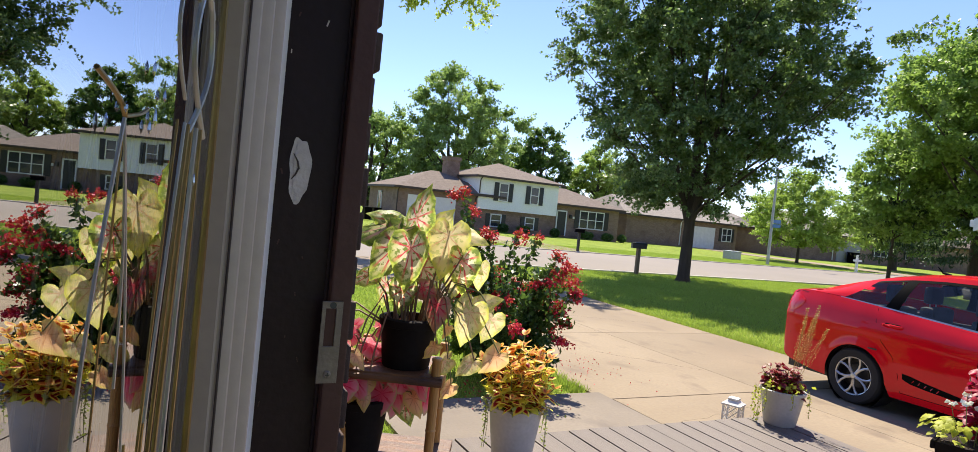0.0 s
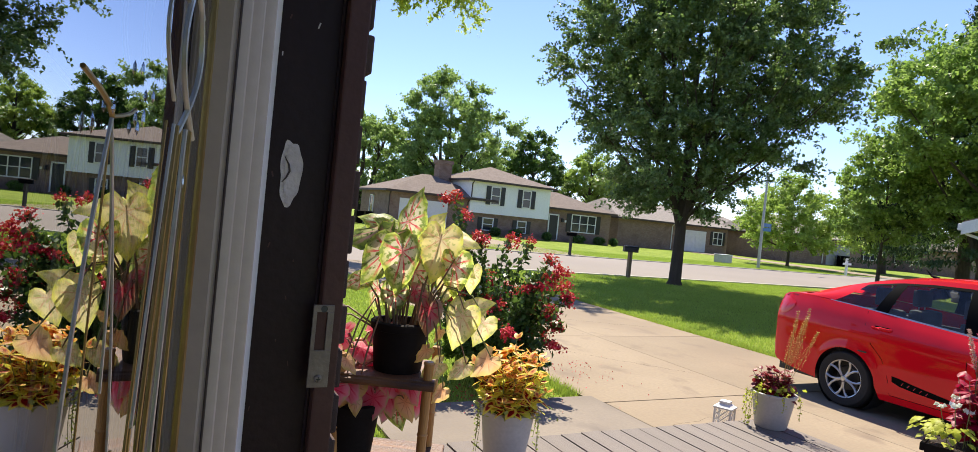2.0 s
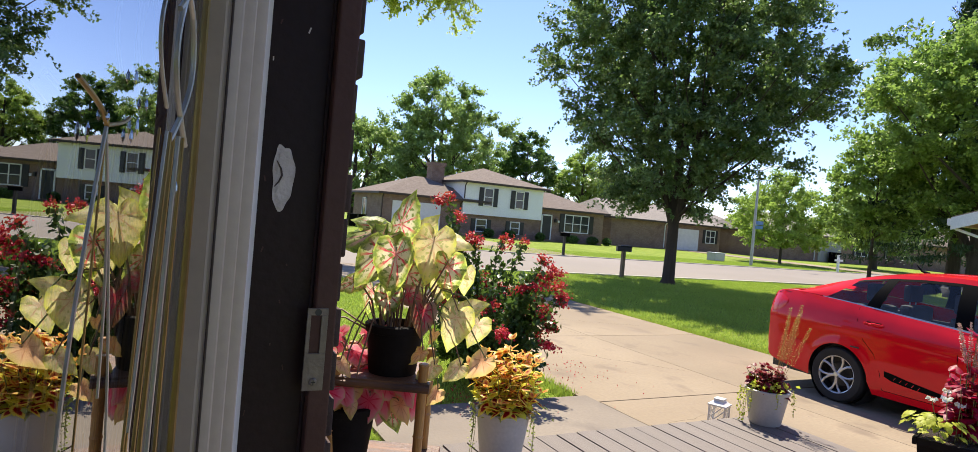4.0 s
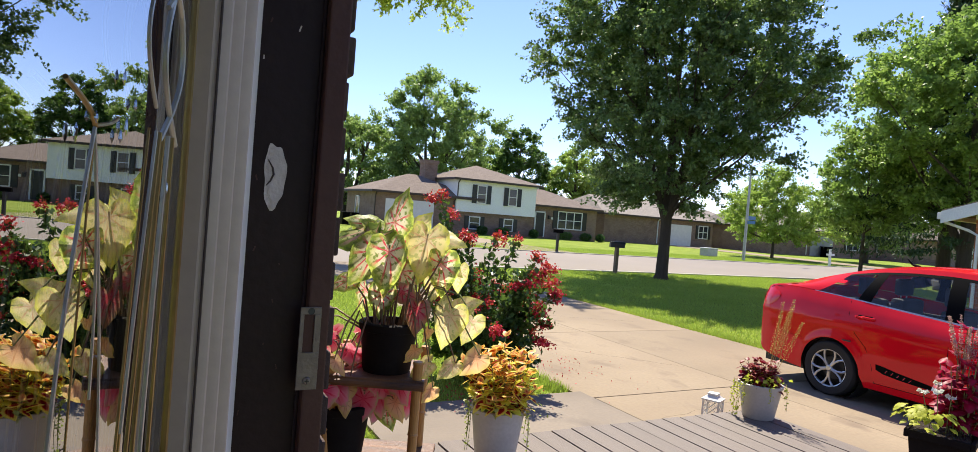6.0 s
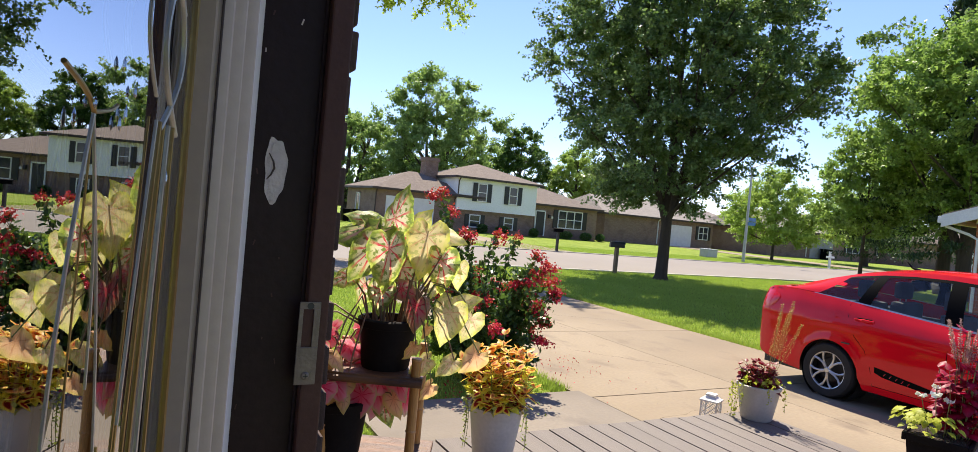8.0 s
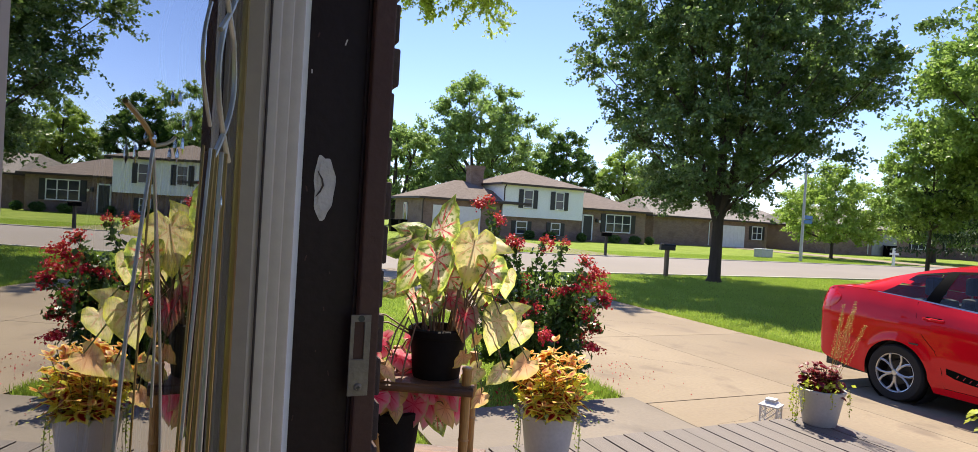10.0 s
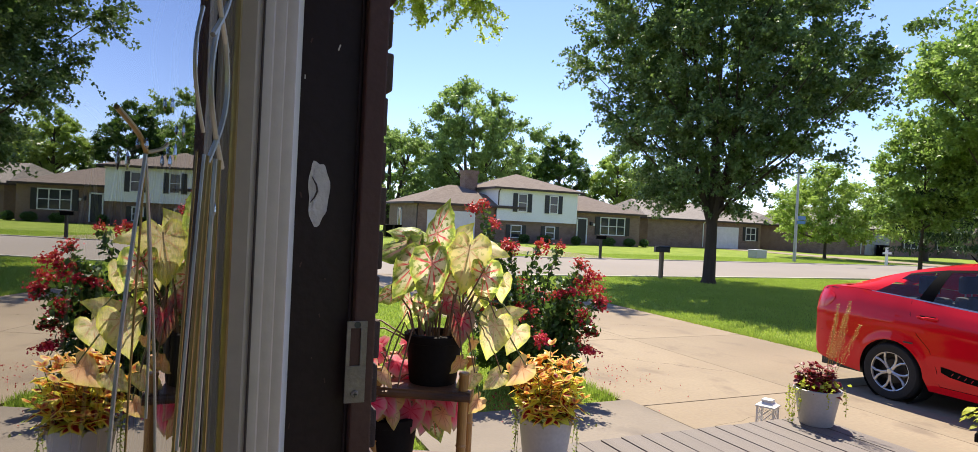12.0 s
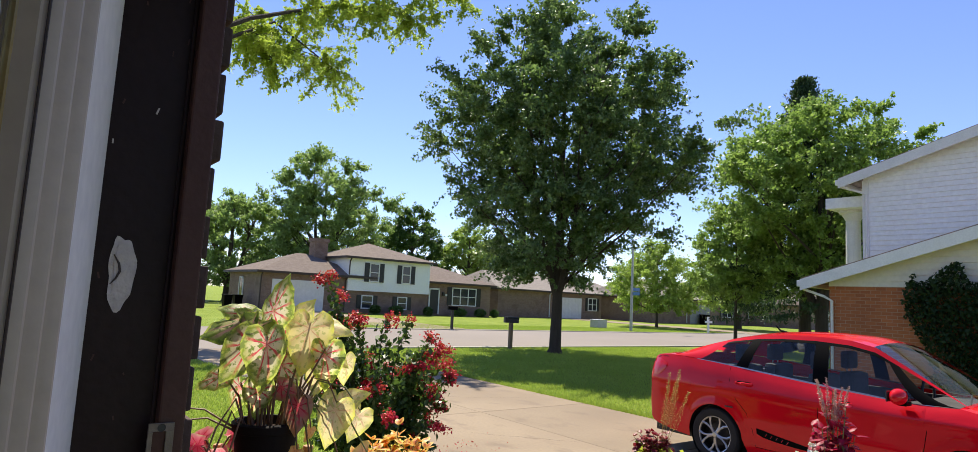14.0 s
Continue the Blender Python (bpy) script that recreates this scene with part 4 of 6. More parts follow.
for i, (a, b) in enumerate(zip(right, right[1:])):
    lm = (ls[i] + ls[i + 1]) / 2
    if lm < -0.66 or lm > 2.38:
        rows_d = []
        for l, col in ((ls[i], a), (ls[i + 1], b)):
            z, w = col[NV].co.z, col[NV].co.x
            rows_d.append([bm.verts.new((w * s, l, z + 0.028 * (1 - s * s))) for s in (1, 0.9, 0.6, 0.2, -0.2, -0.6, -0.9, -1)])
        for k in range(7):
            bm.faces.new((rows_d[0][k], rows_d[1][k], rows_d[1][k + 1], rows_d[0][k + 1]))
for l in (ls[0], ls[-1]):
    for k in range(NV):
        z0, z1 = low_edge(l) + (curve(TOP, l) - low_edge(l)) * k / NV, low_edge(l) + (curve(TOP, l) - low_edge(l)) * (k + 1) / NV
        bm.faces.new([bm.verts.new(c) for c in ((flank(l, z0), l, z0), (-flank(l, z0), l, z0), (-flank(l, z1), l, z1), (flank(l, z1), l, z1))])
bmesh.ops.remove_doubles(bm, verts=bm.verts, dist=0.0005)
bmesh.ops.recalc_face_normals(bm, faces=bm.faces)
smooth(part("body", bm, M_RED, car), 35)
part("underbody", box(-0.74, 0.74, -0.9, 3.1, 0.2, 0.5, bm=box(-0.72, 0.72, 0.36, 2.1, 0.2, 0.62)), M_BLACK, car)


def side_point(l, v, sd, out=0.0):
    zt, zr = curve(TOP, l), curve(ROOF, l)
    w0 = flank(l, zt)
    w1 = min(w0, 0.565 + 0.05 * (1.52 - zr) / 0.4)
    x = w0 + (w1 - w0) * v + 0.03 * math.sin(math.pi * v) + out
    return (sd * x, l, zt + (zr - zt) * v)


def side_panel(name, material, lo, hi, v0, v1, sd, out=0.0, label="", nl=10, nv=6):
    """A strip of the cabin side between two slanting lines, each given by its place at belt and at roof."""
    own = bmesh.new()
    g = []
    for i in range(nl + 1):
        col = []
        for j in range(nv + 1):
            v = v0 + (v1 - v0) * j / nv
            a, b = lo[0] + (lo[1] - lo[0]) * v, hi[0] + (hi[1] - hi[0]) * v
            col.append(own.verts.new(side_point(a + (b - a) * i / nl, v, sd, out)))
        g.append(col)
    for i in range(nl):
        for j in range(nv):
            own.faces.new((g[i][j], g[i + 1][j], g[i + 1][j + 1], g[i][j + 1]))
    bmesh.ops.recalc_face_normals(own, faces=own.faces)
    return smooth(part(name, own, material, car, label), 60)


DIV = ((-0.74, -0.40), (-0.27, 0.06), (0.22, 0.36), (0.36, 0.47), (1.10, 1.06), (1.26, 1.20), (2.12, 1.72), (2.42, 1.80))
KINDS = (("c_pillar", M_RED), ("quarter_glass", M_CARGLASS), ("pillar", M_GLOSSBLACK), ("rear_window", M_CARGLASS), ("b_pillar", M_GLOSSBLACK), ("front_window", M_CARGLASS), ("a_pillar", M_GLOSSBLACK))
for sd in (1, -1):
    for (nm, mt), lo, hi in zip(KINDS, DIV, DIV[1:]):
        if mt is M_CARGLASS:
            g = side_panel(nm, mt, lo, hi, 0.035, 0.84, sd)
            g.visible_shadow = False
            side_panel("window_trim", M_GLOSSBLACK, lo, hi, 0.84, 0.90, sd, 0.004, nv=1)
        else:
            side_panel(nm, mt, lo, hi, 0.035, 0.90, sd, 0.003 if mt is M_GLOSSBLACK else 0.0)
    side_panel("roof_rail", M_RED, (-0.74, -0.74), (2.44, 2.44), 0.90, 1.0, sd, nl=40, nv=2)
    side_panel("belt_trim", M_CHROME, (-0.3, -0.3), (2.2, 2.2), 0.0, 0.035, sd, 0.006, nl=30, nv=1)
ACROSS = (1, 0.93, 0.75, 0.4, 0, -0.4, -0.75, -0.93, -1)
for nm, mt, l0, l1, span in (("rear_screen", M_CARGLASS, -0.70, 0.02, ACROSS[2:7]), ("rear_pillar", M_RED, -0.74, 0.02, ACROSS[:3]), ("rear_pillar", M_RED, -0.74, 0.02, ACROSS[6:]), ("roof", M_RED, 0.02, 1.62, ACROSS), ("windscreen", M_CARGLASS, 1.62, 2.44, ACROSS)):
    own = bmesh.new()
    g = []
    for i in range(17):
        l = l0 + (l1 - l0) * i / 16
        x, _, z = side_point(l, 1.0, 1)
        g.append([own.verts.new((x * s, l, z + 0.042 * (1 - s * s))) for s in span])
    for a, b in zip(g, g[1:]):
        for k in range(len(span) - 1):
            own.faces.new((a[k], b[k], b[k + 1], a[k + 1]))
    bmesh.ops.recalc_face_normals(own, faces=own.faces)
    ob = smooth(part(nm, own, mt, car), 60)
    if mt is M_CARGLASS:
        ob.visible_shadow = False


def on_side(l, z, out=0.004, sd=1):
    return (sd * (flank(l, z) + out), l, z)


def seam(pts, r=0.0028, name="door_seam", material=None):
    return part(name, tube([on_side(l, z, 0.0) for l, z in pts], r, 6), material or M_GLOSSBLACK, car)


seam([(1.18, 1.0), (1.19, 0.8), (1.19, 0.5), (1.18, 0.27)])
seam([(0.16, 1.09), (0.18, 0.95), (0.27, 0.75), (0.40, 0.62), (0.47, 0.45), (0.50, 0.27)])
seam([(2.12, 0.92), (2.16, 0.75), (2.12, 0.5), (2.05, 0.27)])
seam([(0.50, 0.265), (1.2, 0.265), (2.05, 0.265)])
for a in AXLES:
    part("arch_trim", tube([on_side(a + (RA - 0.003) * math.cos(t), 0.30 + (RA - 0.003) * math.sin(t), -0.006) for t in [0.06 + (math.pi - 0.12) * i / 24 for i in range(25)]], 0.007, 6), M_GLOSSBLACK, car)
    for sd in (1, -1):
        own = lathe([(0.34, -0.02), (0.34, 0.0), (0.345, 0.24)], 28)
        part("wheel_well", own, M_BLACK, car).matrix_local = Matrix.Translation((sd * 0.56, a, 0.30)) @ pose(0, 0, 0, 0, 90 * sd, 0)
for l, z in ((0.36, 0.935), (1.42, 0.885)):
    hb = part("door_handle", tube([on_side(l - 0.10, z, 0.004), on_side(l - 0.07, z, 0.034), on_side(l, z + 0.004, 0.040), on_side(l + 0.07, z, 0.034), on_side(l + 0.10, z, 0.004)], [0.012, 0.015, 0.016, 0.015, 0.012], 10), M_RED, car)
    smooth(hb)
    # flat black slab painted in as the shadow behind the handle
    part("handle_shade", box(-0.004, 0.0035, -0.08, 0.08, -0.022, 0.022, 0.003), M_GLOSSBLACK, hb).location = on_side(l, z, 0.0)
# dark graphic low on the doors: a swoosh with plain bars
own = bmesh.new()
gr = [(0.52, 0.415, 0.475), (0.60, 0.385, 0.465), (0.75, 0.365, 0.435), (0.95, 0.35, 0.405), (1.15, 0.345, 0.375)]
lo_v = [own.verts.new(on_side(l, a, 0.003)) for l, a, b in gr]
hi_v = [own.verts.new(on_side(l, b, 0.003)) for l, a, b in gr]
for i in range(len(gr) - 1):
    own.faces.new((lo_v[i], lo_v[i + 1], hi_v[i + 1], hi_v[i]))
part("graphic", own, M_GLOSSBLACK, car, "dark swoosh decal")
for i in range(5):
    l, z = 0.62 + 0.06 * i, 0.418 - 0.009 * i
    part("graphic_bar", tube([on_side(l, z - 0.014, 0.004), on_side(l + 0.02, z + 0.014, 0.004)], 0.003, 5), M_LAMPRED, car)
# tail lamp wrapping the rear corner
own = bmesh.new()
ring_pts = []
for l, z0, z1 in ((-1.045, 0.90, 1.02), (-1.01, 0.88, 1.07), (-0.95, 0.875, 1.10), (-0.86, 0.89, 1.095), (-0.78, 0.94, 1.07), (-0.74, 1.0, 1.04)):
    ring_pts.append([own.verts.new(on_side(l, z0 + (z1 - z0) * k / 4, 0.004 + 0.008 * math.sin(math.pi * k / 4))) for k in range(5)])
for a, b in zip(ring_pts, ring_pts[1:]):
    for k in range(4):
        own.faces.new((a[k], b[k], b[k + 1], a[k + 1]))
smooth(part("tail_lamp", own, M_LAMPRED, car))
part("bumper_seam", tube([on_side(l, 0.62 - 0.05 * (l + 1.04), 0.0) for l in (-1.04, -0.9, -0.7, -0.5, -0.36)], 0.0022, 6), M_GLOSSBLACK, car)
part("trunk_seam", tube([on_side(l, z, 0.001) for l, z in ((-1.03, 0.83), (-0.98, 1.06), (-0.9, 1.12), (-0.8, 1.135), (-0.74, 1.13))], 0.0025, 6), M_GLOSSBLACK, car)
part("rust_patch", box(-0.002, 0.004, -0.05, 0.05, -0.008, 0.008, 0.002), M_TRIMBROWN, car, "scraped paint above the rear wheel").location = on_side(0.19, 0.655, 0.002)
# mirror
own = bmesh.new()
bmesh.ops.create_uvsphere(own, u_segments=16, v_segments=10, radius=1)
bmesh.ops.transform(own, matrix=Matrix.Translation((0.97, 1.98, 1.04)) @ Matrix.Diagonal((0.115, 0.07, 0.075, 1)), verts=own.verts)
mir = smooth(part("door_mirror", own, M_RED, car))
part("mirror_foot", box(0.80, 0.93, 1.95, 2.03, 0.955, 0.995, 0.01), M_GLOSSBLACK, mir)
part("mirror_glass", box(0.88, 1.06, 1.905, 1.915, 0.99, 1.09, 0.003), M_DARKGLASS, mir)
part("antenna_base", tube([(0, 0.42, 1.515), (0, 0.34, 1.54), (0.0, 0.28, 1.60)], [0.02, 0.012, 0.004], 8), M_GLOSSBLACK, car)
part("wiper", tube([(0.5, 2.40, 0.99), (0.1, 2.30, 1.06), (-0.2, 2.32, 1.05)], 0.008, 6), M_BLACK, car)
for sd in (1, -1):
    part("door_card", box(min(sd * 0.70, sd * 0.74), max(sd * 0.70, sd * 0.74), -0.6, 2.2, 0.3, 0.95, 0.01), M_SEAT, car)
part("boot_floor", box(-0.7, 0.7, -0.95, -0.3, 0.6, 0.98), M_SEAT, car)
part("dashboard", box(-0.68, 0.68, 1.85, 2.35, 0.6, 0.96, 0.05), M_SEAT, car)
part("parcel_shelf", box(-0.62, 0.62, -0.66, 0.0, 0.98, 1.03, 0.01), M_SEAT, car)
part("steering_wheel", tube([(-0.36 + 0.17 * math.cos(t), 1.78, 0.98 + 0.17 * math.sin(t)) for t in [2 * math.pi * i / 20 for i in range(21)]], 0.014, 6), M_SEAT, car)
for x, l in ((0.36, 0.95), (-0.36, 0.95), (0.36, 0.05), (-0.36, 0.05)):
    seat = part("seat", box(x - 0.25, x + 0.25, l + 0.1, l + 0.6, 0.35, 0.56, 0.05, box(x - 0.23, x + 0.23, l, l + 0.16, 0.5, 1.12, 0.05)), M_SEAT, car)
    part("headrest", box(x - 0.13, x + 0.13, l - 0.02, l + 0.08, 1.15, 1.35, 0.035), M_SEAT, seat)
    part("headrest_post", tube([(x - 0.06, l + 0.03, 1.1), (x - 0.06, l + 0.03, 1.18)], 0.008, 6, tube([(x + 0.06, l + 0.03, 1.1), (x + 0.06, l + 0.03, 1.18)], 0.008, 6)), M_CHROME, seat)


def wheel(at, flip):
    w = part("wheel", lathe([(0.205, -0.09), (0.22, -0.098), (0.285, -0.095), (0.302, -0.075), (0.306, -0.04), (0.306, 0.04), (0.302, 0.075), (0.285, 0.095), (0.22, 0.098), (0.205, 0.09), (0.20, 0.07), (0.20, -0.09)], 48), M_TYRE, car)
    smooth(w)
    w.matrix_local = Matrix.Translation(at) @ pose(0, 0, 0, 0, 90 * flip, 0)
    smooth(part("rim", lathe([(0.213, 0.088), (0.208, 0.093), (0.199, 0.088), (0.194, 0.072)], 48), M_ALLOY, w))
    # black backing disc gives the dark shade seen between the spokes
    smooth(part("wheel_shade_disc", lathe([(0.0, 0.0), (0.13, 0.0), (0.135, -0.01), (0.19, -0.03)], 32), M_BLACK, w))
    for k in range(5):
        a = 2 * math.pi * k / 5
        for s in (-1, 1):
            a1, a2 = a + s * 0.10, a + s * 0.33
            sp = tube([(0.035 * math.cos(a), 0.035 * math.sin(a), 0.075), (0.10 * math.cos(a1), 0.10 * math.sin(a1), 0.078), (0.155 * math.cos(a1 + s * 0.10), 0.155 * math.sin(a1 + s * 0.10), 0.080), (0.203 * math.cos(a2), 0.203 * math.sin(a2), 0.084)], [0.018, 0.0125, 0.0125, 0.016], 6)
            part("spoke", sp, M_ALLOY, w)
    smooth(part("hub_cap", lathe([(0.0, 0.098), (0.026, 0.096), (0.036, 0.086), (0.04, 0.07)], 24), M_ALLOY, w))


for a in AXLES:
    wheel((0.755, a, 0.306), 1)
    wheel((-0.755, a, 0.306), -1)

# ---- pots and plants ----
M_POTWHITE = surface("white_plastic_pot", (0.54, 0.51, 0.47), (0.46, 0.43, 0.395), 5, 50, 0.5, rel=0.06)
M_POTDARK = surface("dark_plastic_pot", (0.012, 0.009, 0.0085), (0.02, 0.016, 0.0145), 6, 70, 0.7, rel=0.08, spec=0.08)
M_BAMBOO = surface("varnished_bamboo", (0.62, 0.33, 0.10), (0.48, 0.23, 0.065), 5, 50, 0.4, rel=0.2, stretch=(4, 4, 0.5), c=(0.2, 0.09, 0.03))
M_SHELF = surface("worn_wooden_shelf", (0.20, 0.085, 0.03), (0.06, 0.03, 0.018), 6, 60, 0.5, rel=0.3, stretch=(1, 5, 1))
M_STEM = surface("brown_leaf_stalk", (0.20, 0.10, 0.06), (0.25, 0.16, 0.07), 8, 60, 0.6)
M_STEMGREEN = surface("green_stalk", (0.16, 0.20, 0.05), (0.24, 0.24, 0.08), 8, 60, 0.6)


def ringed_leaf(name, stops, vein, vein_w, veins=7, speck=None, through=0.5, back=None):
    """A leaf coloured from its middle to its edge, with ray-like veins; u of its UV is the way to the edge, v the turn."""
    m, nt, p = nodes_of(name)
    uv = nt.nodes.new("ShaderNodeUVMap")
    sp = nt.nodes.new("ShaderNodeSeparateXYZ")
    nt.links.new(uv.outputs[0], sp.inputs[0])
    wob = nt.nodes.new("ShaderNodeMath")
    wob.operation = "MULTIPLY_ADD"
    nz = noise_fac(nt, 45, 0.25, 0.75, 3)
    nt.links.new(nz, wob.inputs[0])
    wob.inputs[1].default_value = 0.22
    sub = nt.nodes.new("ShaderNodeMath")
    sub.operation = "SUBTRACT"
    sub.inputs[1].default_value = 0.11
    nt.links.new(sp.outputs[0], sub.inputs[0])
    nt.links.new(sub.outputs[0], wob.inputs[2])
    r = nt.nodes.new("ShaderNodeValToRGB")
    els = r.color_ramp.elements
    els[0].position, els[0].color = stops[0][0], (*stops[0][1], 1)
    els[1].position, els[1].color = stops[-1][0], (*stops[-1][1], 1)
    for pos, c in stops[1:-1]:
        els.new(pos).color = (*c, 1)
    nt.links.new(wob.outputs[0], r.inputs[0])
    col = r.outputs[0]
    if speck:
        col = mixc(nt, noise_fac(nt, 70, 0.52, 0.6, 2), col, speck)
    if vein:
        fr = nt.nodes.new("ShaderNodeMath")
        fr.operation = "MULTIPLY"
        fr.inputs[1].default_value = math.pi * veins
        nt.links.new(sp.outputs[1], fr.inputs[0])
        sn = nt.nodes.new("ShaderNodeMath")
        sn.operation = "COSINE"
        nt.links.new(fr.outputs[0], sn.inputs[0])
        ab = nt.nodes.new("ShaderNodeMath")
        ab.operation = "ABSOLUTE"
        nt.links.new(sn.outputs[0], ab.inputs[0])
        th = nt.nodes.new("ShaderNodeMapRange")
        th.inputs[1].default_value, th.inputs[2].default_value = 1 - vein_w, 1 - vein_w * 0.3
        nt.links.new(ab.outputs[0], th.inputs[0])
        fade = nt.nodes.new("ShaderNodeMapRange")
        fade.inputs[1].default_value, fade.inputs[2].default_value, fade.inputs[3].default_value, fade.inputs[4].default_value = 0.5, 0.95, 1.0, 0.0
        nt.links.new(sp.outputs[0], fade.inputs[0])
        mu = nt.nodes.new("ShaderNodeMath")
        mu.operation = "MULTIPLY"
        nt.links.new(th.outputs[0], mu.inputs[0])
        nt.links.new(fade.outputs[0], mu.inputs[1])
        col = mixc(nt, mu.outputs[0], col, vein)
    nt.links.new(col, p.inputs["Base Color"])
    p.inputs["Roughness"].default_value = 0.45
    p.inputs["Specular IOR Level"].default_value = 0.35
    bump(nt, p, nz, 0.3, 0.004)
    t = nt.nodes.new("ShaderNodeBsdfTranslucent")
    nt.links.new(col, t.inputs[0])
    mx = nt.nodes.new("ShaderNodeMixShader")
    mx.inputs[0].default_value = through
    nt.links.new(p.outputs[0], mx.inputs[1])
    nt.links.new(t.outputs[0], mx.inputs[2])
    nt.links.new(mx.outputs[0], nt.nodes["Material Output"].inputs[0])
    return m


PINK, ROSE = (0.85, 0.26, 0.25), (0.80, 0.10, 0.13)
M_CAL_FRESH = ringed_leaf("fresh_caladium_leaf", ((0.0, PINK), (0.12, (0.88, 0.48, 0.38)), (0.3, (0.92, 0.80, 0.62)), (0.6, (0.90, 0.84, 0.56)), (0.78, (0.62, 0.66, 0.24)), (0.88, (0.32, 0.44, 0.06)), (0.97, (0.66, 0.76, 0.16))), ROSE, 0.07, 9, (0.27, 0.36, 0.09), 0.6)
M_CAL_GREEN = ringed_leaf("green_caladium_leaf", ((0.0, (0.86, 0.42, 0.34)), (0.15, (0.80, 0.66, 0.42)), (0.4, (0.66, 0.62, 0.28)), (0.7, (0.30, 0.40, 0.08)), (0.9, (0.20, 0.32, 0.04)), (0.98, (0.62, 0.74, 0.12))), (0.86, 0.50, 0.42), 0.10, 9, (0.14, 0.22, 0.05), 0.55)
M_CAL_PALE = ringed_leaf("pale_caladium_leaf", ((0.0, (0.90, 0.66, 0.44)), (0.3, (0.94, 0.82, 0.50)), (0.75, (0.92, 0.82, 0.38)), (0.97, (0.78, 0.78, 0.16))), (0.80, 0.52, 0.30), 0.05, 9, (0.62, 0.62, 0.24), 0.6)
M_CAL_DRY = ringed_leaf("withered_caladium_leaf", ((0.0, (0.92, 0.48, 0.25)), (0.6, (0.94, 0.60, 0.32)), (0.97, (0.82, 0.62, 0.2))), (0.7, 0.36, 0.18), 0.06, 9, None, 0.62)
M_CAL_RED = ringed_leaf("rose_caladium_leaf", ((0.0, ROSE), (0.55, (0.66, 0.16, 0.18)), (0.97, (0.45, 0.30, 0.12))), (0.55, 0.03, 0.06), 0.10, 9, (0.5, 0.3, 0.2))
M_CAL_PINK = ringed_leaf("pink_caladium_leaf", ((0.0, (0.95, 0.07, 0.16)), (0.5, (0.95, 0.16, 0.26)), (0.85, (0.96, 0.36, 0.40)), (0.98, (0.75, 0.55, 0.3))), (0.85, 0.04, 0.10), 0.08, 9, None, 0.6)
M_COLEUS = ringed_leaf("yellow_red_coleus_leaf", ((0.0, (0.24, 0.006, 0.015)), (0.52, (0.34, 0.010, 0.016)), (0.62, (0.80, 0.36, 0.05)), (0.72, (0.90, 0.74, 0.12)), (0.98, (0.88, 0.80, 0.14))), None, 0, through=0.45)
M_COLEUS_Y = ringed_leaf("yellow_coleus_leaf", ((0.0, (0.66, 0.40, 0.03)), (0.25, (0.84, 0.76, 0.08)), (0.98, (0.78, 0.82, 0.10))), None, 0, through=0.5)
M_COLEUS_TIP = ringed_leaf("orange_coleus_tip", ((0.0, (0.40, 0.02, 0.02)), (0.45, (0.75, 0.30, 0.07)), (0.98, (0.88, 0.66, 0.14))), None, 0, through=0.4)
M_COLEUS_RED = ringed_leaf("dark_red_coleus_leaf", ((0.0, (0.24, 0.006, 0.02)), (0.7, (0.17, 0.008, 0.018)), (0.98, (0.30, 0.07, 0.03))), None, 0, through=0.3)
M_COLEUS_MAG = ringed_leaf("magenta_coleus_leaf", ((0.0, (0.52, 0.01, 0.07)), (0.7, (0.36, 0.008, 0.04)), (0.98, (0.24, 0.012, 0.03))), None, 0, through=0.4)
M_LIMELEAF = leafy("lime_leaves", (0.50, 0.53, 0.05), (0.64, 0.66, 0.10), (0.56, 0.58, 0.06), 0.5)
M_JENNY = leafy("trailing_leaves", (0.30, 0.36, 0.07), (0.48, 0.50, 0.14), (0.38, 0.42, 0.1), 0.4)
M_CRAPELEAF = leafy("shrub_leaves", (0.035, 0.075, 0.018), (0.10, 0.17, 0.04), (0.05, 0.10, 0.022), 0.3, 0.32)
M_CRAPERED = leafy("red_blossom", (0.52, 0.004, 0.035), (0.80, 0.025, 0.09), (0.58, 0.008, 0.05), 0.2)
M_BLOOMWHITE = leafy("white_blossom", (0.8, 0.78, 0.72), (0.85, 0.84, 0.8), (0.8, 0.8, 0.76), 0.3)
M_SPIKE = leafy("golden_flower_spikes", (0.50, 0.30, 0.08), (0.62, 0.42, 0.14), (0.55, 0.36, 0.1), 0.4)
M_SPIKEPINK = leafy("pink_flower_spikes", (0.45, 0.22, 0.24), (0.55, 0.32, 0.3), (0.5, 0.28, 0.28), 0.4)

HEART = ((0.0, 0.12), (0.06, 0.0), (0.15, -0.07), (0.26, -0.05), (0.34, 0.05), (0.375, 0.2), (0.36, 0.38), (0.30, 0.54), (0.205, 0.70), (0.10, 0.86), (0.0, 1.0))
OVAL = ((0.0, 0.0), (0.14, 0.06), (0.26, 0.2), (0.31, 0.38), (0.28, 0.58), (0.18, 0.8), (0.0, 1.0))


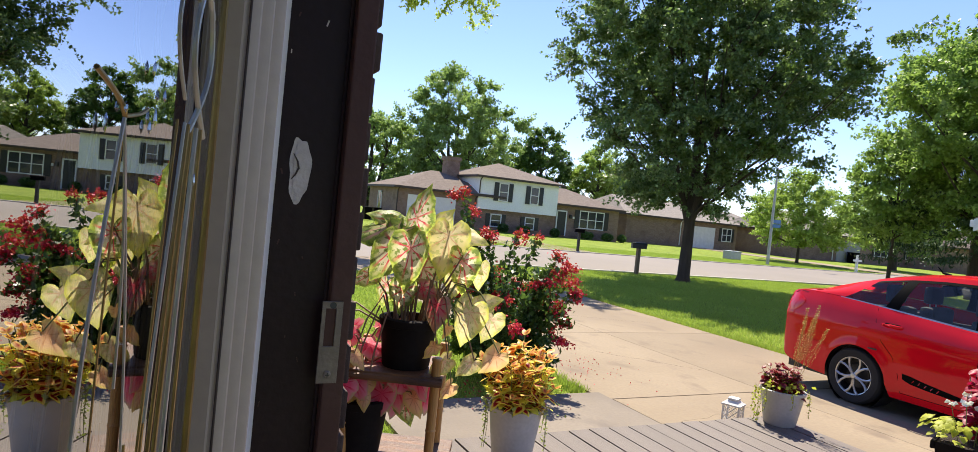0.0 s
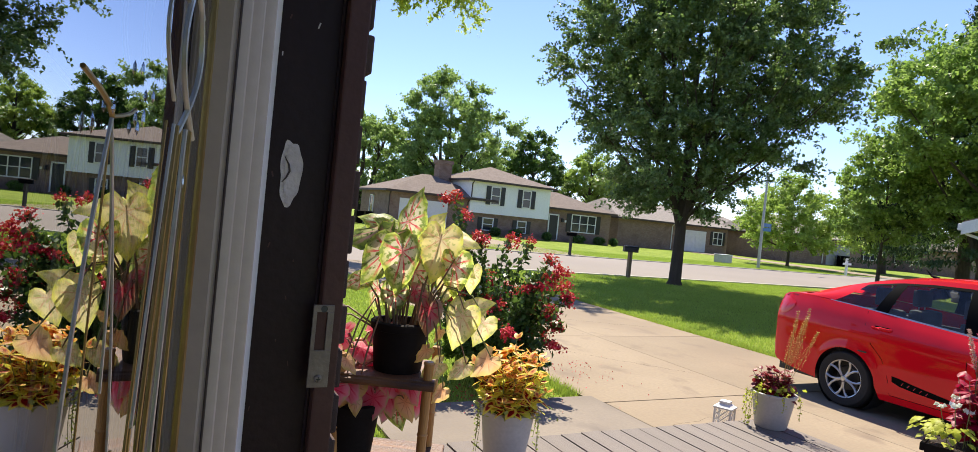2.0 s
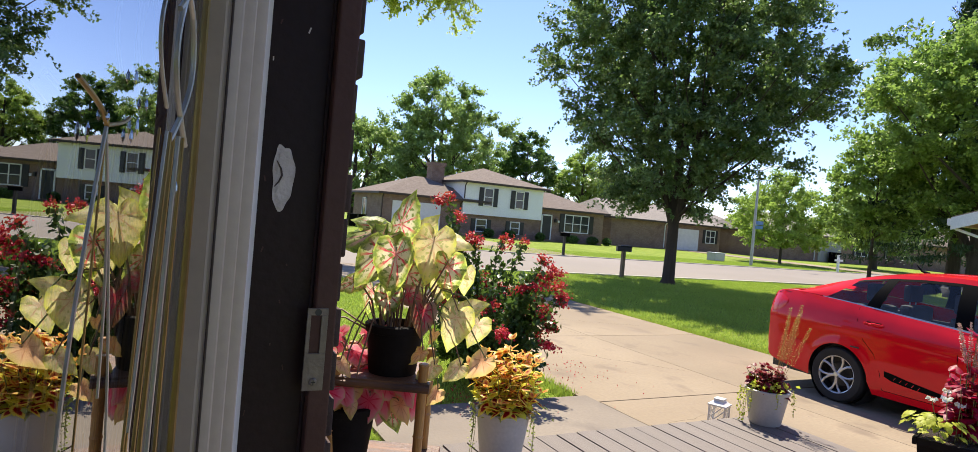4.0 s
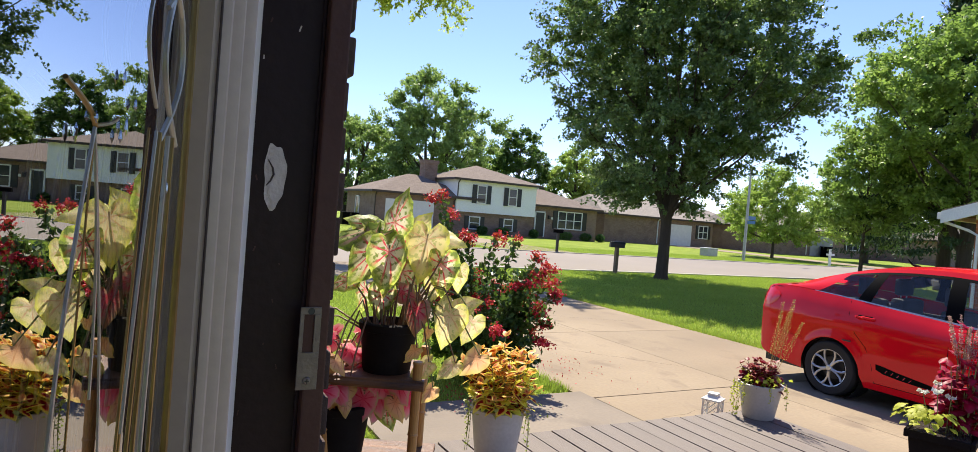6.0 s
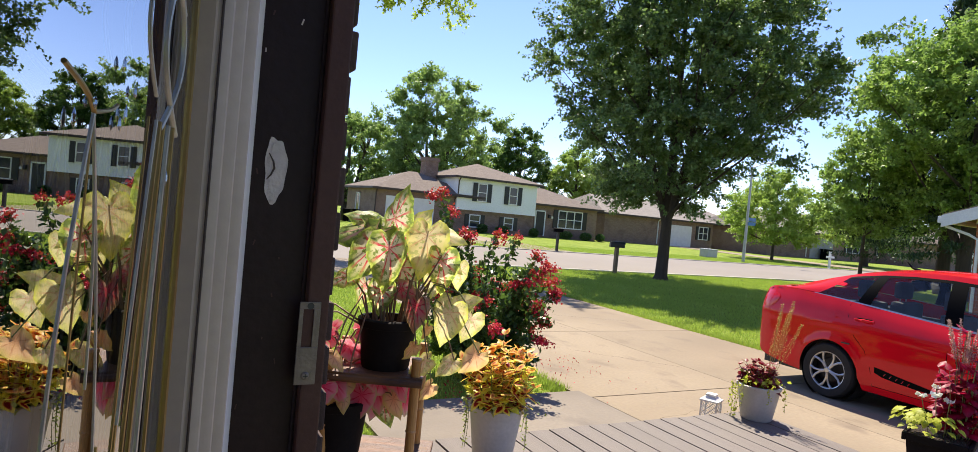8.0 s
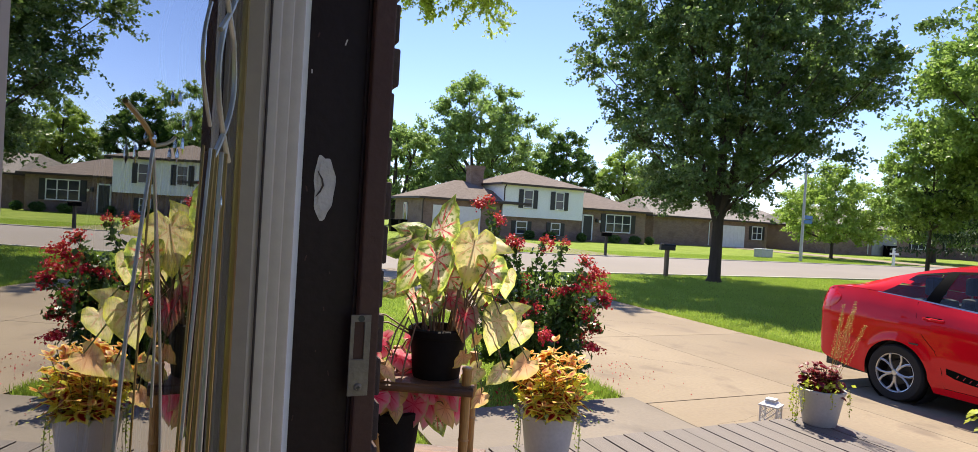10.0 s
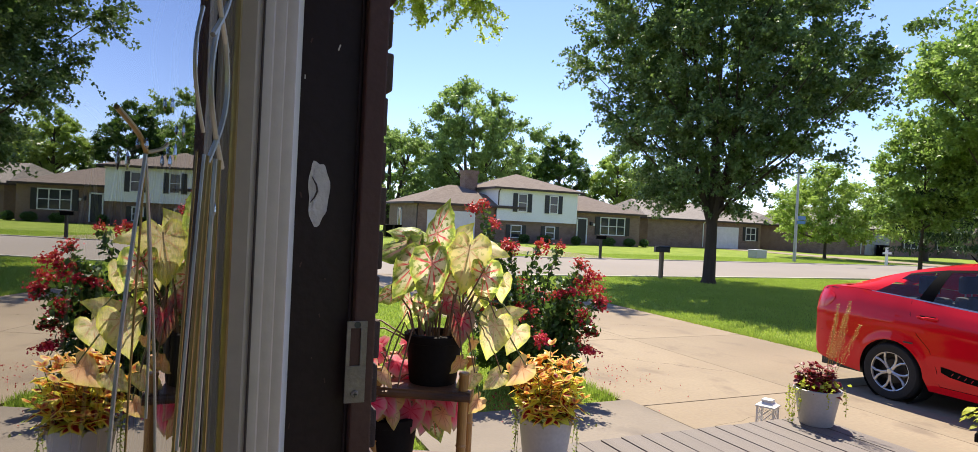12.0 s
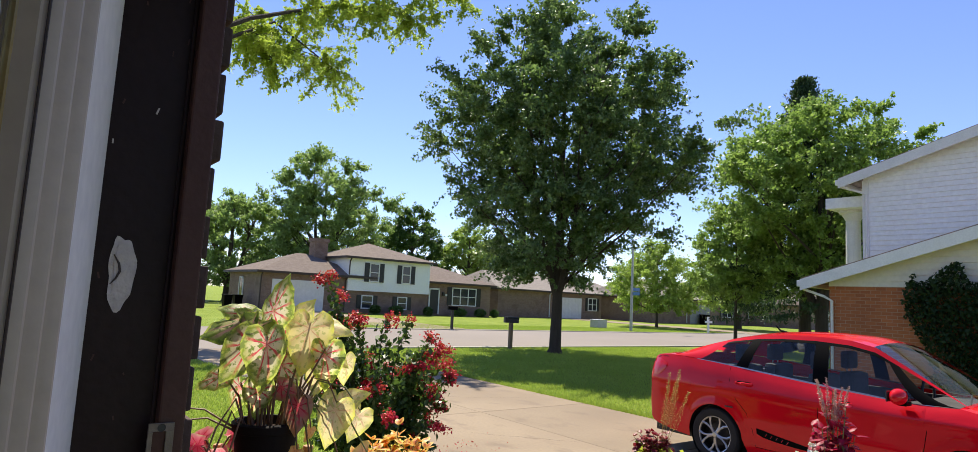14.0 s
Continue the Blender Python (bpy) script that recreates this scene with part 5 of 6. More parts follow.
def leaf_bm(outline, size, curl=0.25, fold=0.18, wave=0.03, rings=(0.3, 0.62, 0.85, 1.0), bm=None, m=None, seed=0, mid=(0.0, 0.24)):
    """A leaf in its own plane: stalk at the origin, tip along +y, upper side +z."""
    own = bm if bm is not None else bmesh.new()
    uvl = own.loops.layers.uv.verify()
    pts = [Vector(p) for p in outline] + [Vector((-x, y)) for x, y in reversed(outline[1:-1])]
    n = len(pts)
    c = Vector(mid)
    m = m or Matrix.Identity(4)

    def lift(q, r, i):
        z = -curl * max(0.0, q.y) ** 2 - fold * abs(q.x) ** 1.3 + wave * r * r * math.sin(i * 2.4 + seed)
        return m @ Vector((q.x * size, q.y * size, z * size))
    tip = own.verts.new(lift(c, 0, 0))
    prev = None
    for r in rings:
        ring = [own.verts.new(lift(c + (p - c) * r, r, i)) for i, p in enumerate(pts)]
        for i in range(n):
            j = (i + 1) % n
            if prev is None:
                f = own.faces.new((tip, ring[i], ring[j]))
                us = ((0, i + 0.5), (r, i), (r, i + 1))
            else:
                f = own.faces.new((prev[i], ring[i], ring[j], prev[j]))
                us = ((pr, i), (r, i), (r, i + 1), (pr, i + 1))
            f.smooth = True
            for lp, (u, v) in zip(f.loops, us):
                lp[uvl].uv = (u, v / n)
        prev, pr = ring, r
    return own


def aim(at, tip_dir, face_dir):
    """A pose whose +y runs along tip_dir and whose +z leans to face_dir."""
    y = Vector(tip_dir).normalized()
    x = y.cross(Vector(face_dir)).normalized()
    z = x.cross(y)
    m = Matrix((x, y, z)).transposed().to_4x4()
    return Matrix.Translation(at) @ m


RIGHT, AHEAD = Vector((0.883, -0.469, 0)), Vector((0.469, 0.883, 0))


def pot(name, label, at, r0, r1, h, material, soil=True, rim=0.012):
    t = thing(name, label, "flower pot", at)
    smooth(part("shell", lathe([(0.0, 0.0), (r0 * 0.96, 0.0), (r0, 0.008), (r1 * 0.97, h - 0.03), (r1 + rim * 0.2, h - 0.028), (r1 + rim * 0.5, h - 0.004), (r1, h), (r1 - 0.012, h), (r1 - 0.016, h - 0.035), (0.0, h - 0.036)], 40), material, t), 35)
    if soil:
        part("soil", lathe([(0.0, h - 0.018), (r1 * 0.6, h - 0.022), (r1 - 0.013, h - 0.03)], 20), M_DIRT, t)
    return t


# bamboo stand, a dark pot on each shelf
ST = Vector((0.735, 2.095, 0.15))
STAND = pose(*ST, 0, 0, -28)
stand = thing("plant_stand", "varnished bamboo plant stand with two worn wooden shelves", "plant stand")
stand.matrix_world = STAND
TOPZ = 1.03
for x, y in ((0.14, 0.12), (-0.14, 0.12), (0.14, -0.12), (-0.14, -0.12)):
    own = bmesh.new()
    z = 0.0
    while z < TOPZ + 0.05:
        z2 = min(z + 0.17, TOPZ + 0.05)
        join(own, lathe([(0.0155, z), (0.0155, z2 - 0.012), (0.018, z2 - 0.006), (0.0155, z2)], 12, close=True))
        z = z2
    smooth(part("leg", own, M_BAMBOO, stand)).location = (x, y, 0)
for z, w in ((TOPZ - 0.03, 0.165), (0.70, 0.20)):
    own = box(-w, w, -0.15, 0.15, z, z + 0.022, 0.004)
    part("shelf", own, M_SHELF, stand)
    part("shelf_rail", tube([(-w, -0.15, z + 0.004), (w, -0.15, z + 0.004)], 0.012, 8), M_SHELF, stand)
PA = Vector((0.745, 2.06, 0.15 + TOPZ - 0.008))
potA = pot("plant_pot", "dark brown plastic pot on the stand's top shelf", PA, 0.080, 0.096, 0.165, M_POTDARK)
potB = pot("plant_pot", "dark plastic pot on the stand's lower shelf", (0.612, 2.113, 0.872), 0.082, 0.102, 0.19, M_POTDARK)


def caladium(name, label, root, leaves, seed):
    """leaves: (to the right, up, towards the far side, size, lean, kind) from the top of the pot."""
    rng = random.Random(seed)
    t = thing(name, label, "caladium", root)
    for r, u, d, size, lean, mat in leaves:
        tip_at = RIGHT * r + Vector((0, 0, u)) + AHEAD * d
        base = RIGHT * (r * 0.22 + rng.uniform(-0.03, 0.03)) + AHEAD * (d * 0.25 + rng.uniform(-0.03, 0.03)) + Vector((0, 0, -0.03))
        side = (RIGHT * r + AHEAD * d * 0.6)
        side = side.normalized() if side.length > 0.02 else RIGHT * 0.2
        tipd = side * (0.55 + rng.uniform(-0.3, 0.3)) + Vector((0, 0, lean + rng.uniform(-0.25, 0.35))) - AHEAD * rng.uniform(-0.1, 0.4) + RIGHT * rng.uniform(-0.35, 0.35)
        turn = Matrix.Rotation(rng.gauss(0, 0.75), 3, "Z")
        tipd = turn @ tipd
        face = -AHEAD * rng.uniform(0.4, 1.1) + Vector((0, 0, rng.uniform(0.3, 0.9))) + side * 0.3 + RIGHT * rng.uniform(-0.2, 0.2)
        m = aim(tip_at, tipd, face)
        part("leaf", leaf_bm(HEART, size, rng.uniform(0.0, 0.35), rng.uniform(0.1, 0.6), rng.uniform(0.03, 0.07), m=m, seed=rng.random() * 9), mat, t)
        kink = base.lerp(tip_at, 0.55) + side * (-0.03) + Vector((0, 0, 0.04))
        st = m @ Vector((0, size * 0.12, 0.0))
        smooth(part("stalk", tube([base, kink, tip_at.lerp(st, 0.3), st], [0.0042, 0.0036, 0.003, 0.002], 6), M_STEM, t))
    return t


F_, P_, D_, R_, K_ = M_CAL_FRESH, M_CAL_PALE, M_CAL_DRY, M_CAL_RED, M_CAL_PINK
G_ = M_CAL_GREEN
# leaf middles in centimetres from the pot's rim (to the right, up, towards the far side), length, how far the tip is turned from upright, kind
BIG = ((-1, 37, 2, 17, 12, F_), (-14, 29, 6, 20, 247, G_), (-10, 24.5, 0, 23, 216, G_), (-8, 21.5, -5, 19, 214, F_), (-0.5, 21, -7, 20, 178, F_),
       (10, 26, -2, 23, 192, P_), (15.5, 30, 3, 17, 96, P_), (16, 19, -4, 16, 178, F_), (20, 21, 2, 10, 125, P_), (-16.5, 13, 0, 11, 252, F_),
       (-10, 8.5, 2, 12, 190, F_), (-2.5, 8, -4, 13, 180, F_), (5, 10.5, -2, 10, 118, R_), (9.5, 4.5, -7, 12, 184, R_), (4, 16, 3, 13, 140, F_),
       (14, 14, -1, 12, 182, P_), (19, 2.5, -5, 20, 205, P_), (24.5, 8.5, -2, 13, 62, P_), (26.5, 1.5, -3, 14, 200, P_), (22, 17, 4, 12, 170, P_),
       (28.5, -10, -3, 15, 218, D_), (21, -12.5, -4, 11, 226, P_), (12, -12, -8, 13, 238, P_), (9, -7, -9, 9, 232, D_), (13, -1, -7, 7, 215, D_),
       (15, -20.5, -6, 10, 214, D_), (-13, -11.5, -14, 9, 140, D_), (-15.5, -23, -12, 10, 190, D_), (-10, -25, -13, 8, 170, D_), (-5, 29, 9, 19, 300, F_),
       (5.5, 32, 6, 17, 40, P_), (1, 27, 10, 19, 345, F_), (-12, 33, 10, 14, 285, F_), (11, 22, 8, 17, 150, P_), (-4, 14, 8, 14, 200, G_))
rd = random.Random(21)
root_a = PA + Vector((0, 0, 0.155))
cal = thing("caladium", "large cream, green and pink caladium with withering leaves in the pot", "caladium", root_a)
for r, u, d, size, ang, mat in BIG:
    r, u, d, size = r * 0.01, u * 0.01, d * 0.01, size * (0.0078 if mat is D_ else 0.0086 if mat is P_ else 0.0098)
    ang = radians(ang + rd.uniform(-6, 6))
    tipd = RIGHT * math.sin(ang) + Vector((0, 0, math.cos(ang))) + AHEAD * rd.uniform(-0.4, 0.1)
    tipd.normalize()
    face = -AHEAD * rd.uniform(0.7, 1.0) + Vector((0, 0, rd.uniform(0.4, 1.0))) + RIGHT * rd.uniform(-0.75, 0.75)
    m = aim(RIGHT * r + AHEAD * d + Vector((0, 0, u)) - tipd * size * 0.42, tipd, face)
    dry = 1.7 if mat is D_ else 1.0
    part("leaf", leaf_bm(HEART, size, rd.uniform(0.05, 0.3), rd.uniform(0.15, 0.5) * dry, rd.uniform(0.03, 0.06) * dry, m=m, seed=rd.random() * 9), mat, cal)
    st = m @ Vector((0, size * 0.12, 0.0))
    base = RIGHT * (max(-0.07, min(0.07, r * 0.4)) + rd.uniform(-0.02, 0.02)) + AHEAD * (d * 0.35 + rd.uniform(-0.025, 0.025)) + Vector((0, 0, -0.03))
    over = Vector((0, 0, 0.09 if u < 0.05 else 0.015))
    smooth(part("stalk", tube([base, base.lerp(st, 0.35) + over * 1.2 + Vector((0, 0, 0.03)), base.lerp(st, 0.75) + over, st], [0.0040, 0.0034, 0.0028, 0.0018], 6), M_STEM if rd.random() < 0.7 else M_STEMGREEN, cal))
# bare bent stalks that have lost their leaves
for r, u, d in ((-0.30, 0.05, -0.02), (-0.27, 0.01, -0.05), (0.03, 0.13, -0.05), (-0.05, 0.15, -0.03), (-0.08, 0.12, -0.04), (0.06, 0.11, 0.0)):
    base = RIGHT * max(-0.06, min(0.06, r * 0.4)) + AHEAD * (d * 0.5) + Vector((0, 0, -0.03))
    tip = RIGHT * r + AHEAD * d + Vector((0, 0, u))
    smooth(part("stalk", tube([base, base.lerp(tip, 0.5) + Vector((0, 0, 0.03)), tip], [0.004, 0.003, 0.0016], 6), M_STEM, cal))
PINKS = ((-0.03, 0.20, 0.03, 0.11, -0.2, K_), (0.0, 0.19, 0.05, 0.11, -0.3, K_), (-0.01, 0.10, -0.12, 0.13, -1.0, K_), (0.09, 0.07, -0.05, 0.13, -1.1, K_), (0.12, 0.11, -0.04, 0.13, -0.9, K_), (-0.03, 0.22, 0.04, 0.13, -0.1, K_), (0.02, 0.22, 0.07, 0.12, 0.1, K_), (-0.06, 0.20, 0.0, 0.12, -0.3, K_), (-0.01, 0.19, 0.0, 0.12, -0.4, K_), (0.05, 0.20, 0.10, 0.12, 0.0, K_),
       (-0.05, 0.09, -0.09, 0.14, -1.0, K_), (-0.07, 0.04, -0.10, 0.14, -1.2, K_), (-0.02, 0.11, -0.08, 0.12, -0.7, K_), (-0.08, 0.12, -0.06, 0.12, -0.9, K_),
       (0.08, 0.12, 0.03, 0.14, -0.8, K_), (0.11, 0.10, 0.0, 0.14, -1.0, K_), (0.13, 0.07, 0.04, 0.14, -1.1, K_), (0.16, 0.10, 0.06, 0.13, -0.8, K_), (0.19, 0.09, 0.05, 0.13, -1.0, K_), (0.10, 0.15, 0.08, 0.13, -0.4, K_), (0.22, 0.06, 0.08, 0.12, -1.1, K_),
       (0.14, 0.02, 0.02, 0.11, -1.3, F_), (0.04, 0.09, -0.06, 0.10, -1.0, D_), (0.17, 0.04, 0.0, 0.10, -1.2, D_), (0.05, 0.14, 0.02, 0.13, -0.5, K_))
caladium("caladium", "bright pink caladium in the lower pot", Vector((0.612, 2.113, 1.05)), PINKS, 5)


def bushy(parent, name, mats, n, spread, h0, h1, size, seed, outline=OVAL, tipup=0.2):
    """Leafy shoots: leaves in pairs up each stalk; one mesh a colour."""
    rng = random.Random(seed)
    bms = [bmesh.new() for _ in mats]
    stalks = bmesh.new()
    for _ in range(n):
        a, r = rng.uniform(0, 2 * math.pi), spread * math.sqrt(rng.random())
        top = Vector((r * math.cos(a), r * math.sin(a), rng.uniform(h0, h1) * (1 - 0.35 * (r / spread) ** 2)))
        foot = Vector((top.x * 0.45, top.y * 0.45, -0.02))
        tube([foot, foot.lerp(top, 0.5) + Vector((0, 0, 0.02)), top], 0.0025, 5, stalks)
        for k in range(5):
            p = foot.lerp(top, 0.42 + 0.58 * k / 4)
            for s in range(3 if k == 4 else 2):
                b = rng.uniform(0, 2 * math.pi)
                tipd = Vector((math.cos(b), math.sin(b), rng.uniform(-0.5, tipup) + (0.9 if k == 4 else 0)))
                face = Vector((-0.25 * math.cos(b), -0.25 * math.sin(b), 1))
                sz = size * rng.uniform(0.65, 1.2) * (1.15 - 0.1 * k)
                which = len(mats) - 1 if k == 4 and len(mats) > 1 else rng.choice(range(max(1, len(mats) - 1)))
                leaf_bm(outline, sz, rng.uniform(0.1, 0.5), 0.25, 0.02, (0.55, 1.0), bms[which], aim(p, tipd, face), rng.random() * 9, (0, 0.42))
    for b, mt in zip(bms, mats):
        part(name, b, mt, parent)
    tagged(part("stalk_mass", stalks, M_STEMGREEN, parent), kind="stuff")


def trailing(parent, at, runs, length, seed, material, size=0.014, per=26):
    """Hanging shoots with round leaves."""
    rng = random.Random(seed)
    cs = []
    stems = bmesh.new()
    for ang, r, ln in runs:
        p0 = Vector(at) + Vector((r * math.cos(ang) * 0.8, r * math.sin(ang) * 0.8, 0.02))
        p1 = Vector(at) + Vector((r * math.cos(ang) * 1.08, r * math.sin(ang) * 1.08, 0.0))
        p2 = p1 + Vector((rng.uniform(-0.02, 0.02), rng.uniform(-0.02, 0.02), -ln * length))
        tube([p0, p1, p1.lerp(p2, 0.5) + Vector((0.008, 0, 0)), p2], 0.0015, 4, stems)
        for k in range(int(per * ln)):
            p = p1.lerp(p2, k / (per * ln))
            cs.append([p.x + rng.gauss(0, 0.009), p.y + rng.gauss(0, 0.009), p.z + rng.gauss(0, 0.006)])
    v, f = leaf_cloud(np.array(cs), size, np.random.default_rng(seed), 0.3, 1.1)
    np_mesh("trailing_leaves", v, f, material, parent)
    tagged(part("trailing_stem_mass", stems, M_STEMGREEN, parent), kind="stuff")


P1 = Vector((2.03, 3.50, 0.150))
pot1 = pot("flower_pot", "white plastic pot standing on the deck", P1, 0.122, 0.172, 0.37, M_POTWHITE)
col1 = thing("coleus", "yellow and red coleus with trailing lime leaves", "coleus", P1 + Vector((0, 0, 0.35)))
bushy(col1, "foliage", (M_COLEUS, M_COLEUS, M_COLEUS_Y, M_COLEUS_TIP), 72, 0.235, 0.16, 0.47, 0.088, 7, tipup=0.9)
trailing(col1, (0, 0, 0.02), [(2.6, 0.17, 1.0), (2.8, 0.18, 0.7), (3.0, 0.17, 0.9), (-0.55, 0.17, 0.8), (-0.4, 0.18, 1.0), (-0.25, 0.17, 0.6), (2.45, 0.18, 0.5)], 0.30, 3, M_JENNY)
rngc = np.random.default_rng(5)
v, f = leaf_cloud(np.column_stack([rngc.normal(0, 0.09, 260), rngc.normal(0, 0.09, 260), rngc.normal(0.03, 0.03, 260)]), 0.028, rngc, 0, 1.2)
np_mesh("ground_leaves", v, f, M_JENNY, col1)

P2 = Vector((4.80, 3.76, 0.150))
pot2 = pot("flower_pot", "squat white pot at the deck's corner", P2, 0.130, 0.182, 0.30, M_POTWHITE)
col2 = thing("coleus", "dark red coleus with golden spikes and trailing lime leaves", "coleus", P2 + Vector((0, 0, 0.28)))
bushy(col2, "foliage", (M_COLEUS_RED, M_COLEUS_RED), 34, 0.19, 0.10, 0.24, 0.08, 17)
trailing(col2, (0, 0, 0.02), [(2.4, 0.2, 0.7), (2.6, 0.21, 1.1), (2.8, 0.2, 1.2), (3.0, 0.21, 0.9), (3.2, 0.2, 0.6), (4.2, 0.2, 0.4), (5.0, 0.2, 0.6), (5.6, 0.2, 0.35)], 0.32, 8, M_LIMELEAF, 0.02, 34)
v, f = leaf_cloud(np.column_stack([rngc.normal(-0.05, 0.07, 200), rngc.normal(-0.04, 0.07, 200), rngc.normal(0.06, 0.03, 200)]), 0.035, rngc, 0, 1.2)
np_mesh("lime_leaves", v, f, M_LIMELEAF, col2)


def spikes(parent, at, n, h, spread, seed, material, lean=(0, 0, 0), barb=0.016):
    rng = random.Random(seed)
    stems = bmesh.new()
    cs = []
    for _ in range(n):
        a = rng.uniform(0, 6.28)
        top = Vector(at) + Vector((spread * math.cos(a) * rng.random(), spread * math.sin(a) * rng.random(), h * rng.uniform(0.7, 1.05))) + Vector(lean) * rng.uniform(0.4, 1.2)
        foot = Vector(at) + Vector((0.03 * math.cos(a), 0.03 * math.sin(a), 0))
        tube([foot, foot.lerp(top, 0.5), top], 0.002, 4, stems)
        for k in range(22):
            p = foot.lerp(top, 0.3 + 0.7 * k / 21)
            b = rng.uniform(0, 6.28)
            for q in range(5):
                w = barb * (1.15 - 0.75 * k / 21) * rng.uniform(0.5, 1.0)
                cs.append([p.x + w * math.cos(b + q * 1.26), p.y + w * math.sin(b + q * 1.26), p.z + rng.uniform(-0.004, 0.004)])
    part("spike_stalks", stems, material, parent)
    v, f = leaf_cloud(np.array(cs), 0.009, np.random.default_rng(seed), 0, 1.6)
    tagged(np_mesh("spike_mass", v, f, material, parent), kind="stuff")


spikes(col2, (0.08, -0.04, 0.10), 6, 0.64, 0.09, 23, M_SPIKE, RIGHT * 0.17, 0.034)

P3 = Vector((4.70, 2.27, 0.150))
pot3 = thing("planter", "dark square planter with ribbed rim on the deck", "planter", P3, 20)
part("body", solid([(-0.13, -0.13, 0), (0.13, -0.13, 0), (0.13, 0.13, 0), (-0.13, 0.13, 0), (-0.17, -0.17, 0.38), (0.17, -0.17, 0.38), (0.17, 0.17, 0.38), (-0.17, 0.17, 0.38)], [(0, 1, 2, 3), (0, 1, 5, 4), (1, 2, 6, 5), (2, 3, 7, 6), (3, 0, 4, 7), (4, 5, 6, 7)]), M_POTDARK, pot3)
part("rim", box(-0.19, 0.19, -0.19, -0.165, 0.34, 0.39, 0.006, box(-0.19, 0.19, 0.165, 0.19, 0.34, 0.39, 0.006, box(-0.19, -0.165, -0.165, 0.165, 0.34, 0.39, 0.006, box(0.165, 0.19, -0.165, 0.165, 0.34, 0.39, 0.006)))), M_POTDARK, pot3)
part("soil", box(-0.16, 0.16, -0.16, 0.16, 0.365, 0.383), M_DIRT, pot3)
mix3 = thing("planter_flowers", "magenta coleus with lime vine and white flowers in the planter", "flowers", P3 + Vector((0, 0, 0.37)))
magenta = Vector((0.10, -0.05, 0))
hold = new("magenta_shoots")
hold.parent = mix3
hold.location = magenta
bushy(hold, "foliage", (M_COLEUS_MAG, M_COLEUS_MAG), 34, 0.15, 0.28, 0.72, 0.095, 27)
spikes(mix3, (0.09, -0.05, 0.42), 7, 0.36, 0.16, 29, M_SPIKEPINK)
rng3 = random.Random(31)
own = bmesh.new()
for _ in range(74):
    a, r = rng3.uniform(1.6, 4.6), rng3.uniform(0.05, 0.21)
    p = Vector((-0.06 + r * math.cos(a), 0.04 + r * math.sin(a), 0.17 - 0.6 * r * rng3.random()))
    leaf_bm(HEART, rng3.uniform(0.035, 0.065), 0.3, 0.2, 0.03, (0.55, 1.0), own, aim(p, (math.cos(a), math.sin(a), rng3.uniform(-0.8, 0.1)), (0, -0.2, 1)), rng3.random() * 9)
part("vine_leaves", own, M_LIMELEAF, mix3)
for dx, dy, dz in ((-0.15, -0.02, 0.29), (-0.08, -0.07, 0.26), (-0.03, 0.04, 0.32), (-0.18, 0.05, 0.27)):
    part("flower_stalk", tube([(dx * 0.5, dy * 0.5, 0), (dx, dy, dz)], 0.0025, 5), M_STEMGREEN, mix3)
    cs = np.array([[dx + 0.022 * math.cos(k * 1.05), dy + 0.022 * math.sin(k * 1.05), dz + 0.006 * (k % 3)] for k in range(14)])
    v, f = leaf_cloud(cs, 0.028, np.random.default_rng(int(dz * 1000)), 0, 1.1)
    np_mesh("white_flower", v, f, M_BLOOMWHITE, mix3)

# white lattice lantern by the deck
LT = thing("lantern", "small white lattice lantern on the concrete", "lantern", (4.71, 4.18, 0.0), 25)
own = box(-0.075, 0.075, -0.075, 0.075, 0.0, 0.015, 0.003)
part("base", own, M_WHITE, LT)
for sx in (-1, 1):
    for sy in (-1, 1):
        part("post", box(sx * 0.07 - 0.007, sx * 0.07 + 0.007, sy * 0.07 - 0.007, sy * 0.07 + 0.007, 0.015, 0.18, 0.001), M_WHITE, LT)
for face in range(4):
    own = bmesh.new()
    for k in range(-2, 4):
        for s in (1, -1):
            x0, x1 = -0.063, 0.063
            za, zb = 0.02 + 0.05 * k, 0.02 + 0.05 * k + 0.126
            if s < 0:
                za, zb = zb, za
            pts = [(x0 + (x1 - x0) * i / 12, za + (zb - za) * i / 12) for i in range(13)]
            pts = [(x, -0.07, z) for x, z in pts if 0.015 <= z <= 0.18]
            if len(pts) > 1:
                tube([pts[0], pts[-1]], 0.003, 4, own)
    part("lattice", own, M_WHITE, LT).matrix_local = pose(0, 0, 0, 0, 0, 90 * face)
part("top", box(-0.085, 0.085, -0.085, 0.085, 0.18, 0.195, 0.003, solid([(-0.075, -0.075, 0.195), (0.075, -0.075, 0.195), (0.075, 0.075, 0.195), (-0.075, 0.075, 0.195), (-0.04, -0.04, 0.225), (0.04, -0.04, 0.225), (0.04, 0.04, 0.225), (-0.04, 0.04, 0.225)], [(0, 1, 5, 4), (1, 2, 6, 5), (2, 3, 7, 6), (3, 0, 4, 7), (4, 5, 6, 7)])), M_WHITE, LT)
part("cap", box(-0.045, 0.045, -0.045, 0.045, 0.225, 0.245, 0.004), M_WHITE, LT)

